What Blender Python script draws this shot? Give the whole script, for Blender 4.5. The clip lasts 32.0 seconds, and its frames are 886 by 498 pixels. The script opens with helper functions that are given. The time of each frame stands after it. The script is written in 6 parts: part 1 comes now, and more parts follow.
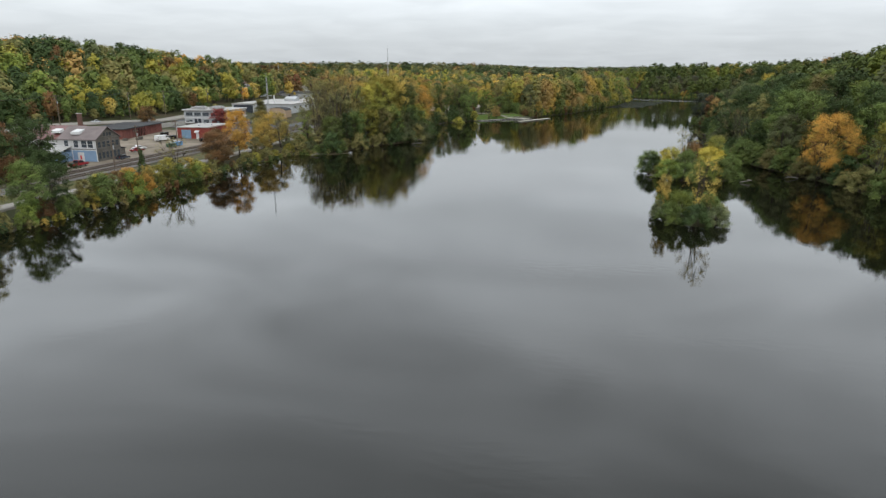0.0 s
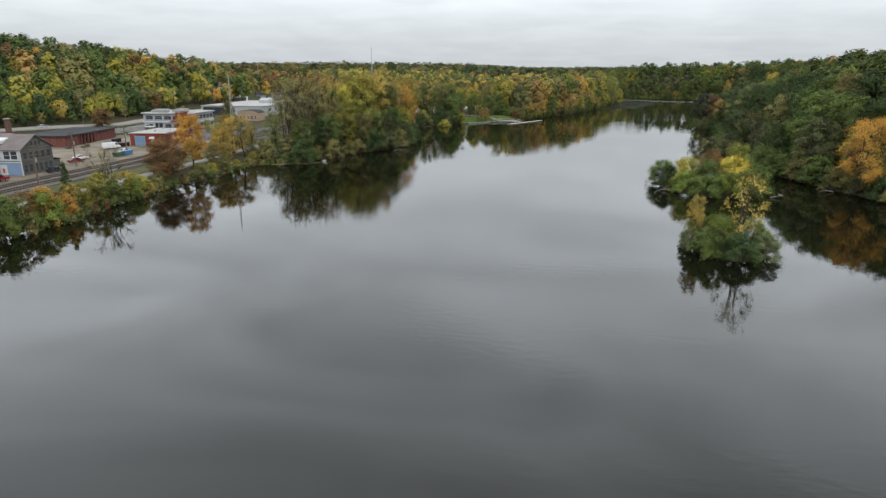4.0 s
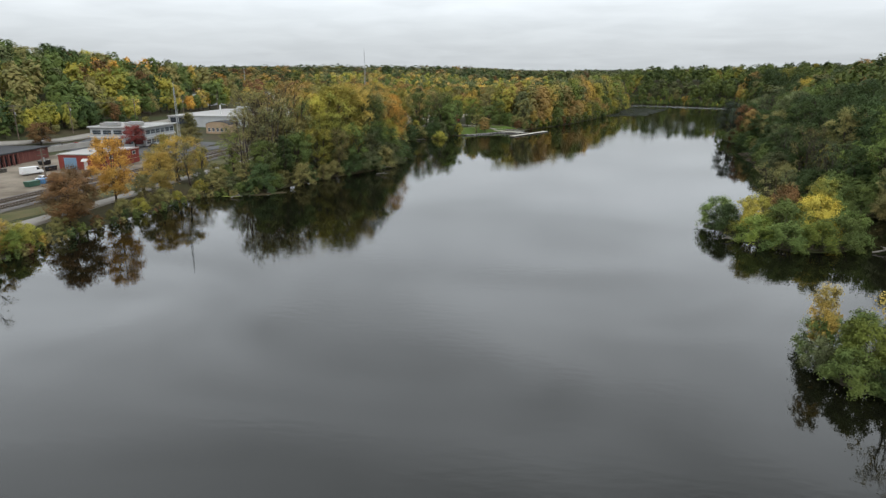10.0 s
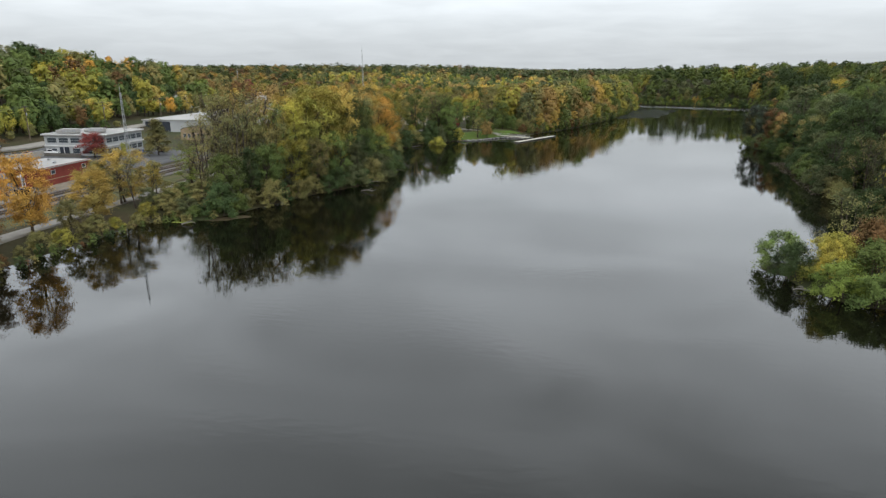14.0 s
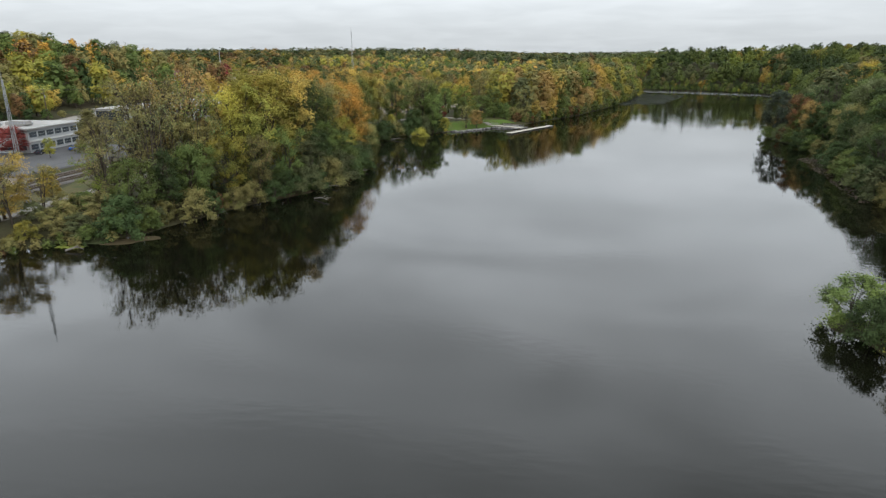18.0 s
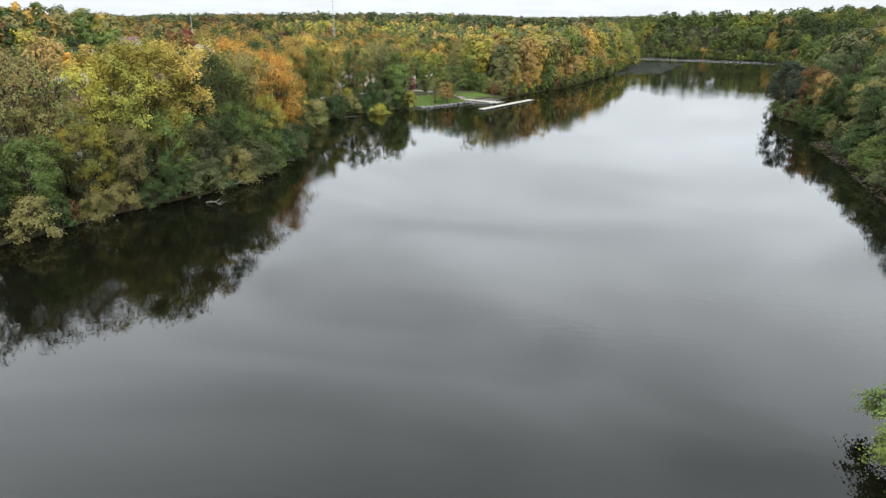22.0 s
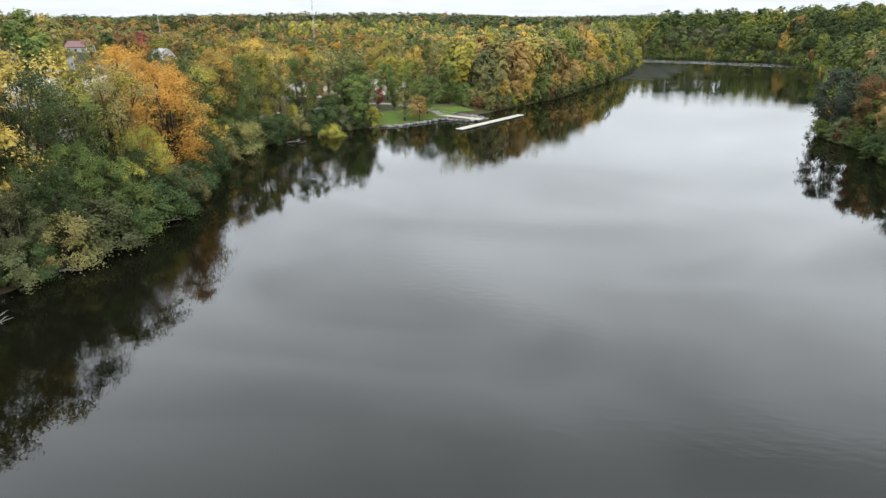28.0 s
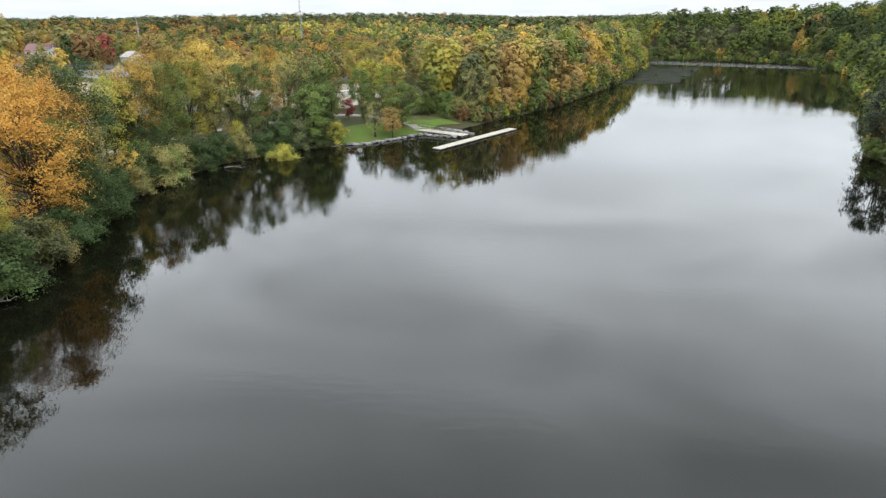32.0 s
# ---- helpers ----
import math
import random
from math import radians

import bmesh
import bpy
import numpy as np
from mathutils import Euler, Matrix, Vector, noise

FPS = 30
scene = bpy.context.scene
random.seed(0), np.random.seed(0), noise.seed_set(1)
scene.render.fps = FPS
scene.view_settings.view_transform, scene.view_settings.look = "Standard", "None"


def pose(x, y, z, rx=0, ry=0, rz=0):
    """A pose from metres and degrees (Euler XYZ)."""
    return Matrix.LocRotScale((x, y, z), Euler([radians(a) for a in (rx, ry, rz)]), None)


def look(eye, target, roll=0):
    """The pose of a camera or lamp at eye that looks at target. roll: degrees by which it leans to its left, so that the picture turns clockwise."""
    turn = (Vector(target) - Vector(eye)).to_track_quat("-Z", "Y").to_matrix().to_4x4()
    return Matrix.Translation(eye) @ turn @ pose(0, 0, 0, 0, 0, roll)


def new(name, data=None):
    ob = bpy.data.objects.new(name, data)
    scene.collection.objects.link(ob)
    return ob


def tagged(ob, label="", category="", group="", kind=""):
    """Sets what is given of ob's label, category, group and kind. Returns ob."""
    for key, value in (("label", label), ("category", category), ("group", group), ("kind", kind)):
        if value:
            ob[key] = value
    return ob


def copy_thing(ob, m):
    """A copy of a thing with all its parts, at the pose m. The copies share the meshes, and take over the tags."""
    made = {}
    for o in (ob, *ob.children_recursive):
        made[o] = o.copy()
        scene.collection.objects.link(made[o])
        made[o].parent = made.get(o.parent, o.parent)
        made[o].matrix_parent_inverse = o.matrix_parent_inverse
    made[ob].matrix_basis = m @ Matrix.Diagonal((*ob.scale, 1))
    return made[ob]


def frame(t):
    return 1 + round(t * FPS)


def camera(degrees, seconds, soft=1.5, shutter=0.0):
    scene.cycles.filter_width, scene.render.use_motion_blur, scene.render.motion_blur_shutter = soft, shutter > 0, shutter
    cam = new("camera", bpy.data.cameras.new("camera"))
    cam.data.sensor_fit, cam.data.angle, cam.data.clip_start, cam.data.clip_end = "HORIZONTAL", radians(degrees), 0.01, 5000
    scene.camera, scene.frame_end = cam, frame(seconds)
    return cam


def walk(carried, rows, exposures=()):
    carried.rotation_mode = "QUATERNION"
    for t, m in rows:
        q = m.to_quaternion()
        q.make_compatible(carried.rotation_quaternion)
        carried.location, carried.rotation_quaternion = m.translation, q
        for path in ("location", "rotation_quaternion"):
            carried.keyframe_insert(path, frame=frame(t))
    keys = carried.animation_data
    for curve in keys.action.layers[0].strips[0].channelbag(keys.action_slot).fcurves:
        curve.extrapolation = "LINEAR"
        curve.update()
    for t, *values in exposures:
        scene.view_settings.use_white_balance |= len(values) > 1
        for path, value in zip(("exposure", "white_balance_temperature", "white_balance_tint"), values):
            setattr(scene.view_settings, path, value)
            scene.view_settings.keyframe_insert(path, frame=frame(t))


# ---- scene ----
EXPOSURES = [(0, 0.12), (17, 0.14), (18, 0.20), (19, 0.46), (20, 0.70), (24, 0.74), (32, 0.76)]
cam = camera(73.0, 32.0, soft=1.3)
PATH = [
    (0, (8.041, 5.212, 24.756), (7.599, 7.080, 24.194), 0.29),
    (1, (7.005, 10.387, 24.637), (6.572, 12.257, 24.076), 0.27),
    (2, (5.958, 15.628, 24.497), (5.536, 17.501, 23.937), 0.23),
    (3, (4.933, 20.943, 24.445), (4.522, 22.818, 23.884), 0.21),
    (6, (1.569, 37.350, 24.674), (1.176, 39.229, 24.115), 0.34),
    (7, (0.443, 42.943, 24.927), (0.051, 44.824, 24.372), 0.35),
    (8, (-0.525, 48.681, 25.275), (-0.918, 50.564, 24.724), 0.31),
    (9, (-1.317, 54.398, 25.688), (-1.715, 56.277, 25.133), 0.22),
    (10, (-1.998, 59.763, 25.966), (-2.395, 61.644, 25.413), 0.17),
    (11, (-2.892, 65.165, 26.195), (-3.290, 67.045, 25.641), 0.17),
    (12, (-3.902, 70.781, 26.426), (-4.300, 72.662, 25.876), 0.16),
    (13, (-4.748, 76.710, 26.610), (-5.148, 78.589, 26.054), 0.14),
    (14, (-5.212, 82.940, 26.579), (-5.616, 84.818, 26.023), 0.13),
    (16.5, (-5.838, 99.403, 26.303), (-6.245, 101.282, 25.751), -0.01),
    (17, (-5.709, 102.599, 26.274), (-6.115, 104.477, 25.721), -0.01),
    (17.5, (-5.319, 105.801, 26.275), (-5.724, 107.679, 25.720), -0.01),
    (18, (-4.707, 109.140, 26.274), (-5.109, 111.004, 25.671), -0.01),
    (18.5, (-3.955, 112.557, 26.234), (-4.356, 114.414, 25.608), -0.02),
    (19, (-3.127, 115.899, 26.185), (-3.530, 117.752, 25.549), -0.01),
    (19.5, (-2.388, 119.160, 26.218), (-2.787, 120.998, 25.537), 0.01),
    (20, (-1.649, 122.409, 26.242), (-2.045, 124.240, 25.541), 0.02),
    (20.5, (-0.781, 125.735, 26.261), (-1.175, 127.567, 25.561), 0.03),
    (21, (0.102, 129.105, 26.237), (-0.293, 130.937, 25.537), 0.01),
    (22, (1.539, 136.033, 26.309), (1.144, 137.864, 25.607), -0.06),
    (23, (2.171, 142.750, 26.363), (1.776, 144.581, 25.661), -0.14),
    (24, (2.470, 149.430, 26.408), (2.077, 151.261, 25.706), -0.18),
    (25, (2.230, 155.948, 26.435), (1.842, 157.779, 25.731), -0.18),
    (28, (0.811, 174.514, 26.696), (0.424, 176.346, 25.994), -0.35),
    (29, (0.559, 181.604, 26.621), (0.169, 183.436, 25.919), -0.38),
    (30, (0.556, 188.945, 26.541), (0.165, 190.776, 25.838), -0.44),
    (31, (0.839, 195.950, 26.479), (0.446, 197.781, 25.777), -0.51),
    (32, (1.358, 202.764, 26.420), (0.962, 204.595, 25.719), -0.55),
]
walk(cam, [(t, look(eye, goal, roll)) for t, eye, goal, roll in PATH], EXPOSURES)

# ---- sky and light: a closed overcast sky ----
SUN_EL, SUN_ROT = radians(38), radians(150)
world = bpy.data.worlds.new("overcast_sky")
scene.world = world
world.use_nodes = True
wt = world.node_tree
wt.nodes.clear()
w_out = wt.nodes.new("ShaderNodeOutputWorld")
w_bg = wt.nodes.new("ShaderNodeBackground")
w_sky = wt.nodes.new("ShaderNodeTexSky")
w_sky.sky_type, w_sky.sun_disc = "NISHITA", False
w_sky.sun_elevation, w_sky.sun_rotation = SUN_EL, SUN_ROT
w_sky.air_density, w_sky.dust_density = 1.0, 3.0
w_co = wt.nodes.new("ShaderNodeTexCoord")
w_sep = wt.nodes.new("ShaderNodeSeparateXYZ")
w_add = wt.nodes.new("ShaderNodeMath")
w_add.operation = "ADD"
w_add.inputs[1].default_value = 0.13
w_abs = wt.nodes.new("ShaderNodeMath")
w_abs.operation = "ABSOLUTE"
w_div = wt.nodes.new("ShaderNodeVectorMath")
w_div.operation = "DIVIDE"
w_comb = wt.nodes.new("ShaderNodeCombineXYZ")
w_noise = wt.nodes.new("ShaderNodeTexNoise")
w_noise.inputs["Scale"].default_value = 1.9
w_noise.inputs["Detail"].default_value = 5.0
w_noise.inputs["Roughness"].default_value = 0.5
w_noise.inputs["Distortion"].default_value = 0.4
w_ramp = wt.nodes.new("ShaderNodeValToRGB")
w_ramp.color_ramp.elements[0].position = 0.36
w_ramp.color_ramp.elements[0].color = (0.690, 0.735, 0.770, 1)
w_ramp.color_ramp.elements[1].position = 0.66
w_ramp.color_ramp.elements[1].color = (0.755, 0.802, 0.838, 1)
w_scale = wt.nodes.new("ShaderNodeVectorMath")
w_scale.operation = "SCALE"
w_scale.inputs["Scale"].default_value = 0.10
w_mix = wt.nodes.new("ShaderNodeMix")
w_mix.data_type = "RGBA"
w_mix.inputs["Factor"].default_value = 0.93
wt.links.new(w_co.outputs["Generated"], w_sep.inputs[0])
wt.links.new(w_sep.outputs["Z"], w_abs.inputs[0])
wt.links.new(w_abs.outputs[0], w_add.inputs[0])
for k in ("X", "Y", "Z"):
    wt.links.new(w_add.outputs[0], w_comb.inputs[k])
wt.links.new(w_co.outputs["Generated"], w_div.inputs[0])
wt.links.new(w_comb.outputs[0], w_div.inputs[1])
wt.links.new(w_div.outputs[0], w_noise.inputs["Vector"])
wt.links.new(w_noise.outputs["Fac"], w_ramp.inputs["Fac"])
wt.links.new(w_sky.outputs["Color"], w_scale.inputs[0])
wt.links.new(w_scale.outputs[0], w_mix.inputs["A"])
wt.links.new(w_ramp.outputs["Color"], w_mix.inputs["B"])
# an overcast sky is more than twice as bright overhead as at the horizon
w_lum = wt.nodes.new("ShaderNodeMapRange")
w_lum.interpolation_type = "SMOOTHSTEP"
for key, value in (("From Min", 0.0), ("From Max", 0.34), ("To Min", 0.79), ("To Max", 2.42)):
    w_lum.inputs[key].default_value = value
wt.links.new(w_abs.outputs[0], w_lum.inputs["Value"])
w_over = wt.nodes.new("ShaderNodeVectorMath")
w_over.operation = "SCALE"
wt.links.new(w_mix.outputs["Result"], w_over.inputs[0])
wt.links.new(w_lum.outputs[0], w_over.inputs["Scale"])
# broad banks of thicker and thinner cloud, flattened towards the horizon
w_bank = wt.nodes.new("ShaderNodeTexNoise")
w_bank.inputs["Scale"].default_value, w_bank.inputs["Detail"].default_value = 1.25, 4.0
w_bank.inputs["Roughness"].default_value, w_bank.inputs["Distortion"].default_value = 0.46, 0.7
w_flat = wt.nodes.new("ShaderNodeMapping")
w_flat.inputs["Location"].default_value, w_flat.inputs["Scale"].default_value = (3.7, 1.2, 0.4), (0.75, 1.5, 1.0)
wt.links.new(w_div.outputs[0], w_flat.inputs["Vector"])
wt.links.new(w_flat.outputs[0], w_bank.inputs["Vector"])
w_even = wt.nodes.new("ShaderNodeMath")
w_even.operation = "SUBTRACT"
w_even.inputs[1].default_value = 0.5
wt.links.new(w_bank.outputs["Fac"], w_even.inputs[0])
w_deep = wt.nodes.new("ShaderNodeMapRange")
for key, value in (("From Min", 0.08), ("From Max", 0.40), ("To Min", 0.12), ("To Max", 1.6)):
    w_deep.inputs[key].default_value = value
wt.links.new(w_abs.outputs[0], w_deep.inputs["Value"])
w_gain = wt.nodes.new("ShaderNodeMath")
w_gain.operation = "MULTIPLY_ADD"
w_gain.inputs[2].default_value = 1.0
wt.links.new(w_even.outputs[0], w_gain.inputs[0])
wt.links.new(w_deep.outputs[0], w_gain.inputs[1])
w_bright = wt.nodes.new("ShaderNodeVectorMath")
w_bright.operation = "SCALE"
wt.links.new(w_over.outputs[0], w_bright.inputs[0])
wt.links.new(w_gain.outputs[0], w_bright.inputs["Scale"])
wt.links.new(w_bright.outputs[0], w_bg.inputs["Color"])
w_bg.inputs["Strength"].default_value = 1.0
wt.links.new(w_bg.outputs[0], w_out.inputs["Surface"])

sun = new("sun", bpy.data.lights.new("sun", "SUN"))
sun.data.energy, sun.data.angle, sun.data.color = 0.6, radians(25), (1.0, 0.96, 0.9)
sun.matrix_world = look((0, 0, 200), (math.sin(SUN_ROT) * -100, math.cos(SUN_ROT) * -100, 200 - 100 * math.tan(SUN_EL)))


# ---- materials ----
def material(name, color, rough=0.8, vary=0.25, scale=1.5, bump=0.0, fine=12.0, metal=0.0, second=None, object_random=0.0, translucent=0.0, island=0.0, stretch=(1, 1, 1), hues=(0.49, 0.51)):
    """A procedural surface: a base colour that drifts at a large and a small scale, with fine relief."""
    m = bpy.data.materials.new(name)
    m.use_nodes = True
    t = m.node_tree
    b = t.nodes["Principled BSDF"]
    b.inputs["Roughness"].default_value = rough
    b.inputs["Metallic"].default_value = metal
    if rough >= 0.85:
        b.inputs["Specular IOR Level"].default_value = 0.08
    co = t.nodes.new("ShaderNodeTexCoord")
    mp = t.nodes.new("ShaderNodeMapping")
    mp.inputs["Scale"].default_value = stretch
    t.links.new(co.outputs["Object"], mp.inputs["Vector"])
    big = t.nodes.new("ShaderNodeTexNoise")
    big.inputs["Scale"].default_value, big.inputs["Detail"].default_value = scale, 4.0
    small = t.nodes.new("ShaderNodeTexNoise")
    small.inputs["Scale"].default_value, small.inputs["Detail"].default_value = fine, 3.0
    for n in (big, small):
        t.links.new(mp.outputs[0], n.inputs["Vector"])
    mix = t.nodes.new("ShaderNodeMix")
    mix.data_type = "RGBA"
    other = second or tuple(c * (1 - vary) for c in color)
    mix.inputs["A"].default_value = (*other, 1)
    mix.inputs["B"].default_value = (*color, 1)
    ramp = t.nodes.new("ShaderNodeMapRange")
    ramp.inputs["From Min"].default_value, ramp.inputs["From Max"].default_value = 0.35, 0.65
    t.links.new(big.outputs["Fac"], ramp.inputs["Value"])
    t.links.new(ramp.outputs[0], mix.inputs["Factor"])
    hsv = t.nodes.new("ShaderNodeHueSaturation")
    t.links.new(mix.outputs["Result"], hsv.inputs["Color"])
    val = t.nodes.new("ShaderNodeMapRange")
    val.inputs["To Min"].default_value, val.inputs["To Max"].default_value = 1 - vary, 1 + vary
    t.links.new(small.outputs["Fac"], val.inputs["Value"])
    last = val.outputs[0]
    if island:
        geo = t.nodes.new("ShaderNodeNewGeometry")
        isl = t.nodes.new("ShaderNodeMapRange")
        isl.inputs["To Min"].default_value, isl.inputs["To Max"].default_value = 1 - island, 1 + island
        t.links.new(geo.outputs["Random Per Island"], isl.inputs["Value"])
        mul = t.nodes.new("ShaderNodeMath")
        mul.operation = "MULTIPLY"
        t.links.new(last, mul.inputs[0])
        t.links.new(isl.outputs[0], mul.inputs[1])
        last = mul.outputs[0]
    if object_random:
        info = t.nodes.new("ShaderNodeObjectInfo")
        ob_v = t.nodes.new("ShaderNodeMapRange")
        ob_v.inputs["To Min"].default_value, ob_v.inputs["To Max"].default_value = 1 - object_random, 1 + object_random
        t.links.new(info.outputs["Random"], ob_v.inputs["Value"])
        mul = t.nodes.new("ShaderNodeMath")
        mul.operation = "MULTIPLY"
        t.links.new(last, mul.inputs[0])
        t.links.new(ob_v.outputs[0], mul.inputs[1])
        last = mul.outputs[0]
        ob_h = t.nodes.new("ShaderNodeMapRange")
        ob_h.inputs["To Min"].default_value, ob_h.inputs["To Max"].default_value = hues
        t.links.new(info.outputs["Random"], ob_h.inputs["Value"])
        t.links.new(ob_h.outputs[0], hsv.inputs["Hue"])
    t.links.new(last, hsv.inputs["Value"])
    t.links.new(hsv.outputs["Color"], b.inputs["Base Color"])
    if bump:
        bp = t.nodes.new("ShaderNodeBump")
        bp.inputs["Strength"].default_value, bp.inputs["Distance"].default_value = bump, 0.05
        t.links.new(small.outputs["Fac"], bp.inputs["Height"])
        t.links.new(bp.outputs[0], b.inputs["Normal"])
    if translucent:
        b.inputs["Specular IOR Level"].default_value = 0.05
        tr = t.nodes.new("ShaderNodeBsdfTranslucent")
        t.links.new(hsv.outputs["Color"], tr.inputs["Color"])
        mx = t.nodes.new("ShaderNodeMixShader")
        mx.inputs["Fac"].default_value = translucent
        out = t.nodes["Material Output"]
        t.links.new(b.outputs[0], mx.inputs[1])
        t.links.new(tr.outputs[0], mx.inputs[2])
        t.links.new(mx.outputs[0], out.inputs["Surface"])
    return m


def leaf(name, color, second, hues=None):
    warm = color[0] > color[1] * 1.25
    return material(name, color, rough=0.7, vary=0.20, scale=0.16, fine=1.1, second=second, object_random=0.26, translucent=0.20, island=0.06, hues=hues or ((0.498, 0.514) if warm else (0.490, 0.505)))


LEAVES = {
    "dark_green": leaf("leaves_dark_green", (0.060, 0.086, 0.029), (0.043, 0.066, 0.027)),
    "green": leaf("leaves_green", (0.118, 0.148, 0.039), (0.082, 0.115, 0.037)),
    "light_green": leaf("leaves_light_green", (0.180, 0.210, 0.040), (0.118, 0.156, 0.039)),
    "olive": leaf("leaves_olive", (0.220, 0.184, 0.068), (0.150, 0.150, 0.056)),
    "yellow_green": leaf("leaves_yellow_green", (0.335, 0.284, 0.050), (0.190, 0.200, 0.048)),
    "yellow": leaf("leaves_yellow", (0.500, 0.345, 0.058), (0.320, 0.260, 0.058)),
    "gold": leaf("leaves_gold", (0.440, 0.276, 0.064), (0.260, 0.202, 0.062)),
    "orange": leaf("leaves_orange", (0.540, 0.292, 0.060), (0.405, 0.248, 0.056), (0.494, 0.506)),
    "russet": leaf("leaves_russet", (0.168, 0.088, 0.038), (0.108, 0.072, 0.032), (0.489, 0.503)),
    "peach": leaf("leaves_peach", (0.360, 0.236, 0.082), (0.250, 0.184, 0.066), (0.489, 0.503)),
    "red": leaf("leaves_red", (0.245, 0.060, 0.048), (0.155, 0.050, 0.042), (0.489, 0.503)),
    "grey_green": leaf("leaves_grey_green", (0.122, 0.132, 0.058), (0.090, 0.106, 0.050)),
    "dark_plum": leaf("leaves_dark_plum", (0.050, 0.050, 0.038), (0.042, 0.056, 0.038)),
}
LEAF_NAMES = list(LEAVES)
BARK = material("bark", (0.075, 0.060, 0.048), 0.9, 0.35, 1.2, 0.5, 9.0, stretch=(1, 1, 0.25))
DEADWOOD = material("dead_wood", (0.17, 0.155, 0.135), 0.9, 0.3, 2.0, 0.4, 12.0)
GRASS = material("grass", (0.060, 0.104, 0.018), 0.95, 0.35, 0.35, 0.6, 5.0, second=(0.070, 0.086, 0.024))
CONCRETE = material("concrete", (0.30, 0.29, 0.265), 0.85, 0.16, 0.5, 0.3, 8.0)
PALE_CONCRETE = material("pale_concrete", (0.215, 0.20, 0.178), 0.85, 0.14, 0.6, 0.2, 9.0)
PALE_ASPHALT = material("worn_asphalt", (0.085, 0.085, 0.087), 0.9, 0.2, 0.12, 0.4, 14.0)
GRAVEL = material("gravel", (0.180, 0.152, 0.120), 0.95, 0.32, 0.16, 0.6, 3.0, second=(0.100, 0.082, 0.062))
PALE_SAND = material("pale_sand", (0.34, 0.30, 0.245), 0.95, 0.22, 0.12, 0.5, 3.0, second=(0.24, 0.205, 0.165))
BALLAST = material("ballast", (0.135, 0.125, 0.118), 0.95, 0.3, 0.4, 0.9, 7.0)
RAIL = material("rail_steel", (0.10, 0.075, 0.06), 0.5, 0.25, 1.0, 0.2, 10.0, metal=0.6)
SLEEPER = material("sleeper_wood", (0.085, 0.07, 0.055), 0.95, 0.3, 0.8, 0.5, 8.0)
BRICK_RED = material("painted_red_brick", (0.185, 0.045, 0.036), 0.85, 0.2, 0.35, 0.4, 11.0)
BARN_RED = material("faded_red_boards", (0.150, 0.062, 0.052), 0.9, 0.3, 0.5, 0.4, 6.0, stretch=(3, 3, 0.3))
ROOF_DARK = material("dark_felt_roof", (0.048, 0.048, 0.05), 0.95, 0.25, 0.15, 0.3, 6.0)
ROOF_PALE = material("pale_membrane_roof", (0.255, 0.245, 0.228), 0.8, 0.15, 0.12, 0.1, 3.0, second=(0.19, 0.185, 0.175))
ROOF_WHITE = material("white_membrane_roof", (0.26, 0.252, 0.24), 0.75, 0.1, 0.1, 0.1, 3.0)
ROOF_RED = material("red_metal_roof", (0.105, 0.030, 0.027), 0.55, 0.2, 0.4, 0.2, 5.0)
ROOF_MAUVE = material("brown_shingle_roof", (0.155, 0.13, 0.127), 0.9, 0.2, 0.4, 0.5, 9.0)
GREY_WOOD = material("weathered_grey_boards", (0.12, 0.11, 0.096), 0.9, 0.35, 0.6, 0.5, 7.0, stretch=(0.4, 0.4, 4))
BLUE_PAINT = material("pale_blue_paint", (0.16, 0.24, 0.35), 0.75, 0.12, 0.5, 0.2, 8.0)
BLUE_DOOR = material("blue_door_paint", (0.125, 0.205, 0.285), 0.6, 0.1, 0.6, 0.1, 6.0)
WHITE_PAINT = material("white_paint", (0.43, 0.43, 0.425), 0.7, 0.08, 0.4, 0.1, 6.0)
GREY_PANEL = material("grey_wall_panel", (0.30, 0.31, 0.315), 0.7, 0.1, 0.3, 0.1, 4.0)
TAN = material("tan_brick", (0.30, 0.22, 0.15), 0.85, 0.15, 0.4, 0.3, 9.0)
CHIMNEY_BRICK = material("chimney_brick", (0.115, 0.068, 0.055), 0.9, 0.25, 0.8, 0.4, 9.0)
GLASS = material("window_glass", (0.045, 0.055, 0.065), 0.08, 0.2, 0.3, 0.0, 3.0)
STEEL = material("galvanised_steel", (0.34, 0.35, 0.36), 0.45, 0.12, 0.8, 0.1, 10.0, metal=0.7)
FENCE_STEEL = material("dull_fence_steel", (0.10, 0.10, 0.098), 0.7, 0.2, 0.8, 0.1, 8.0)
POLE_WOOD = material("pole_wood", (0.14, 0.11, 0.085), 0.9, 0.25, 0.8, 0.3, 9.0, stretch=(2, 2, 0.2))
WIRE = material("black_wire", (0.03, 0.03, 0.03), 0.6, 0.1, 1.0)
DOCK = material("dock_decking", (0.30, 0.275, 0.225), 0.8, 0.14, 0.7, 0.2, 9.0)
DOCK_FLOAT = material("dull_float", (0.085, 0.080, 0.070), 0.6, 0.2, 1.0)
STONE = material("bank_stone", (0.20, 0.195, 0.185), 0.9, 0.35, 0.9, 0.5, 6.0, object_random=0.45)
TYRE = material("tyre_rubber", (0.02, 0.02, 0.02), 0.9, 0.2, 2.0)
CAR_GLASS = material("car_glass", (0.02, 0.022, 0.025), 0.1, 0.1, 1.0)
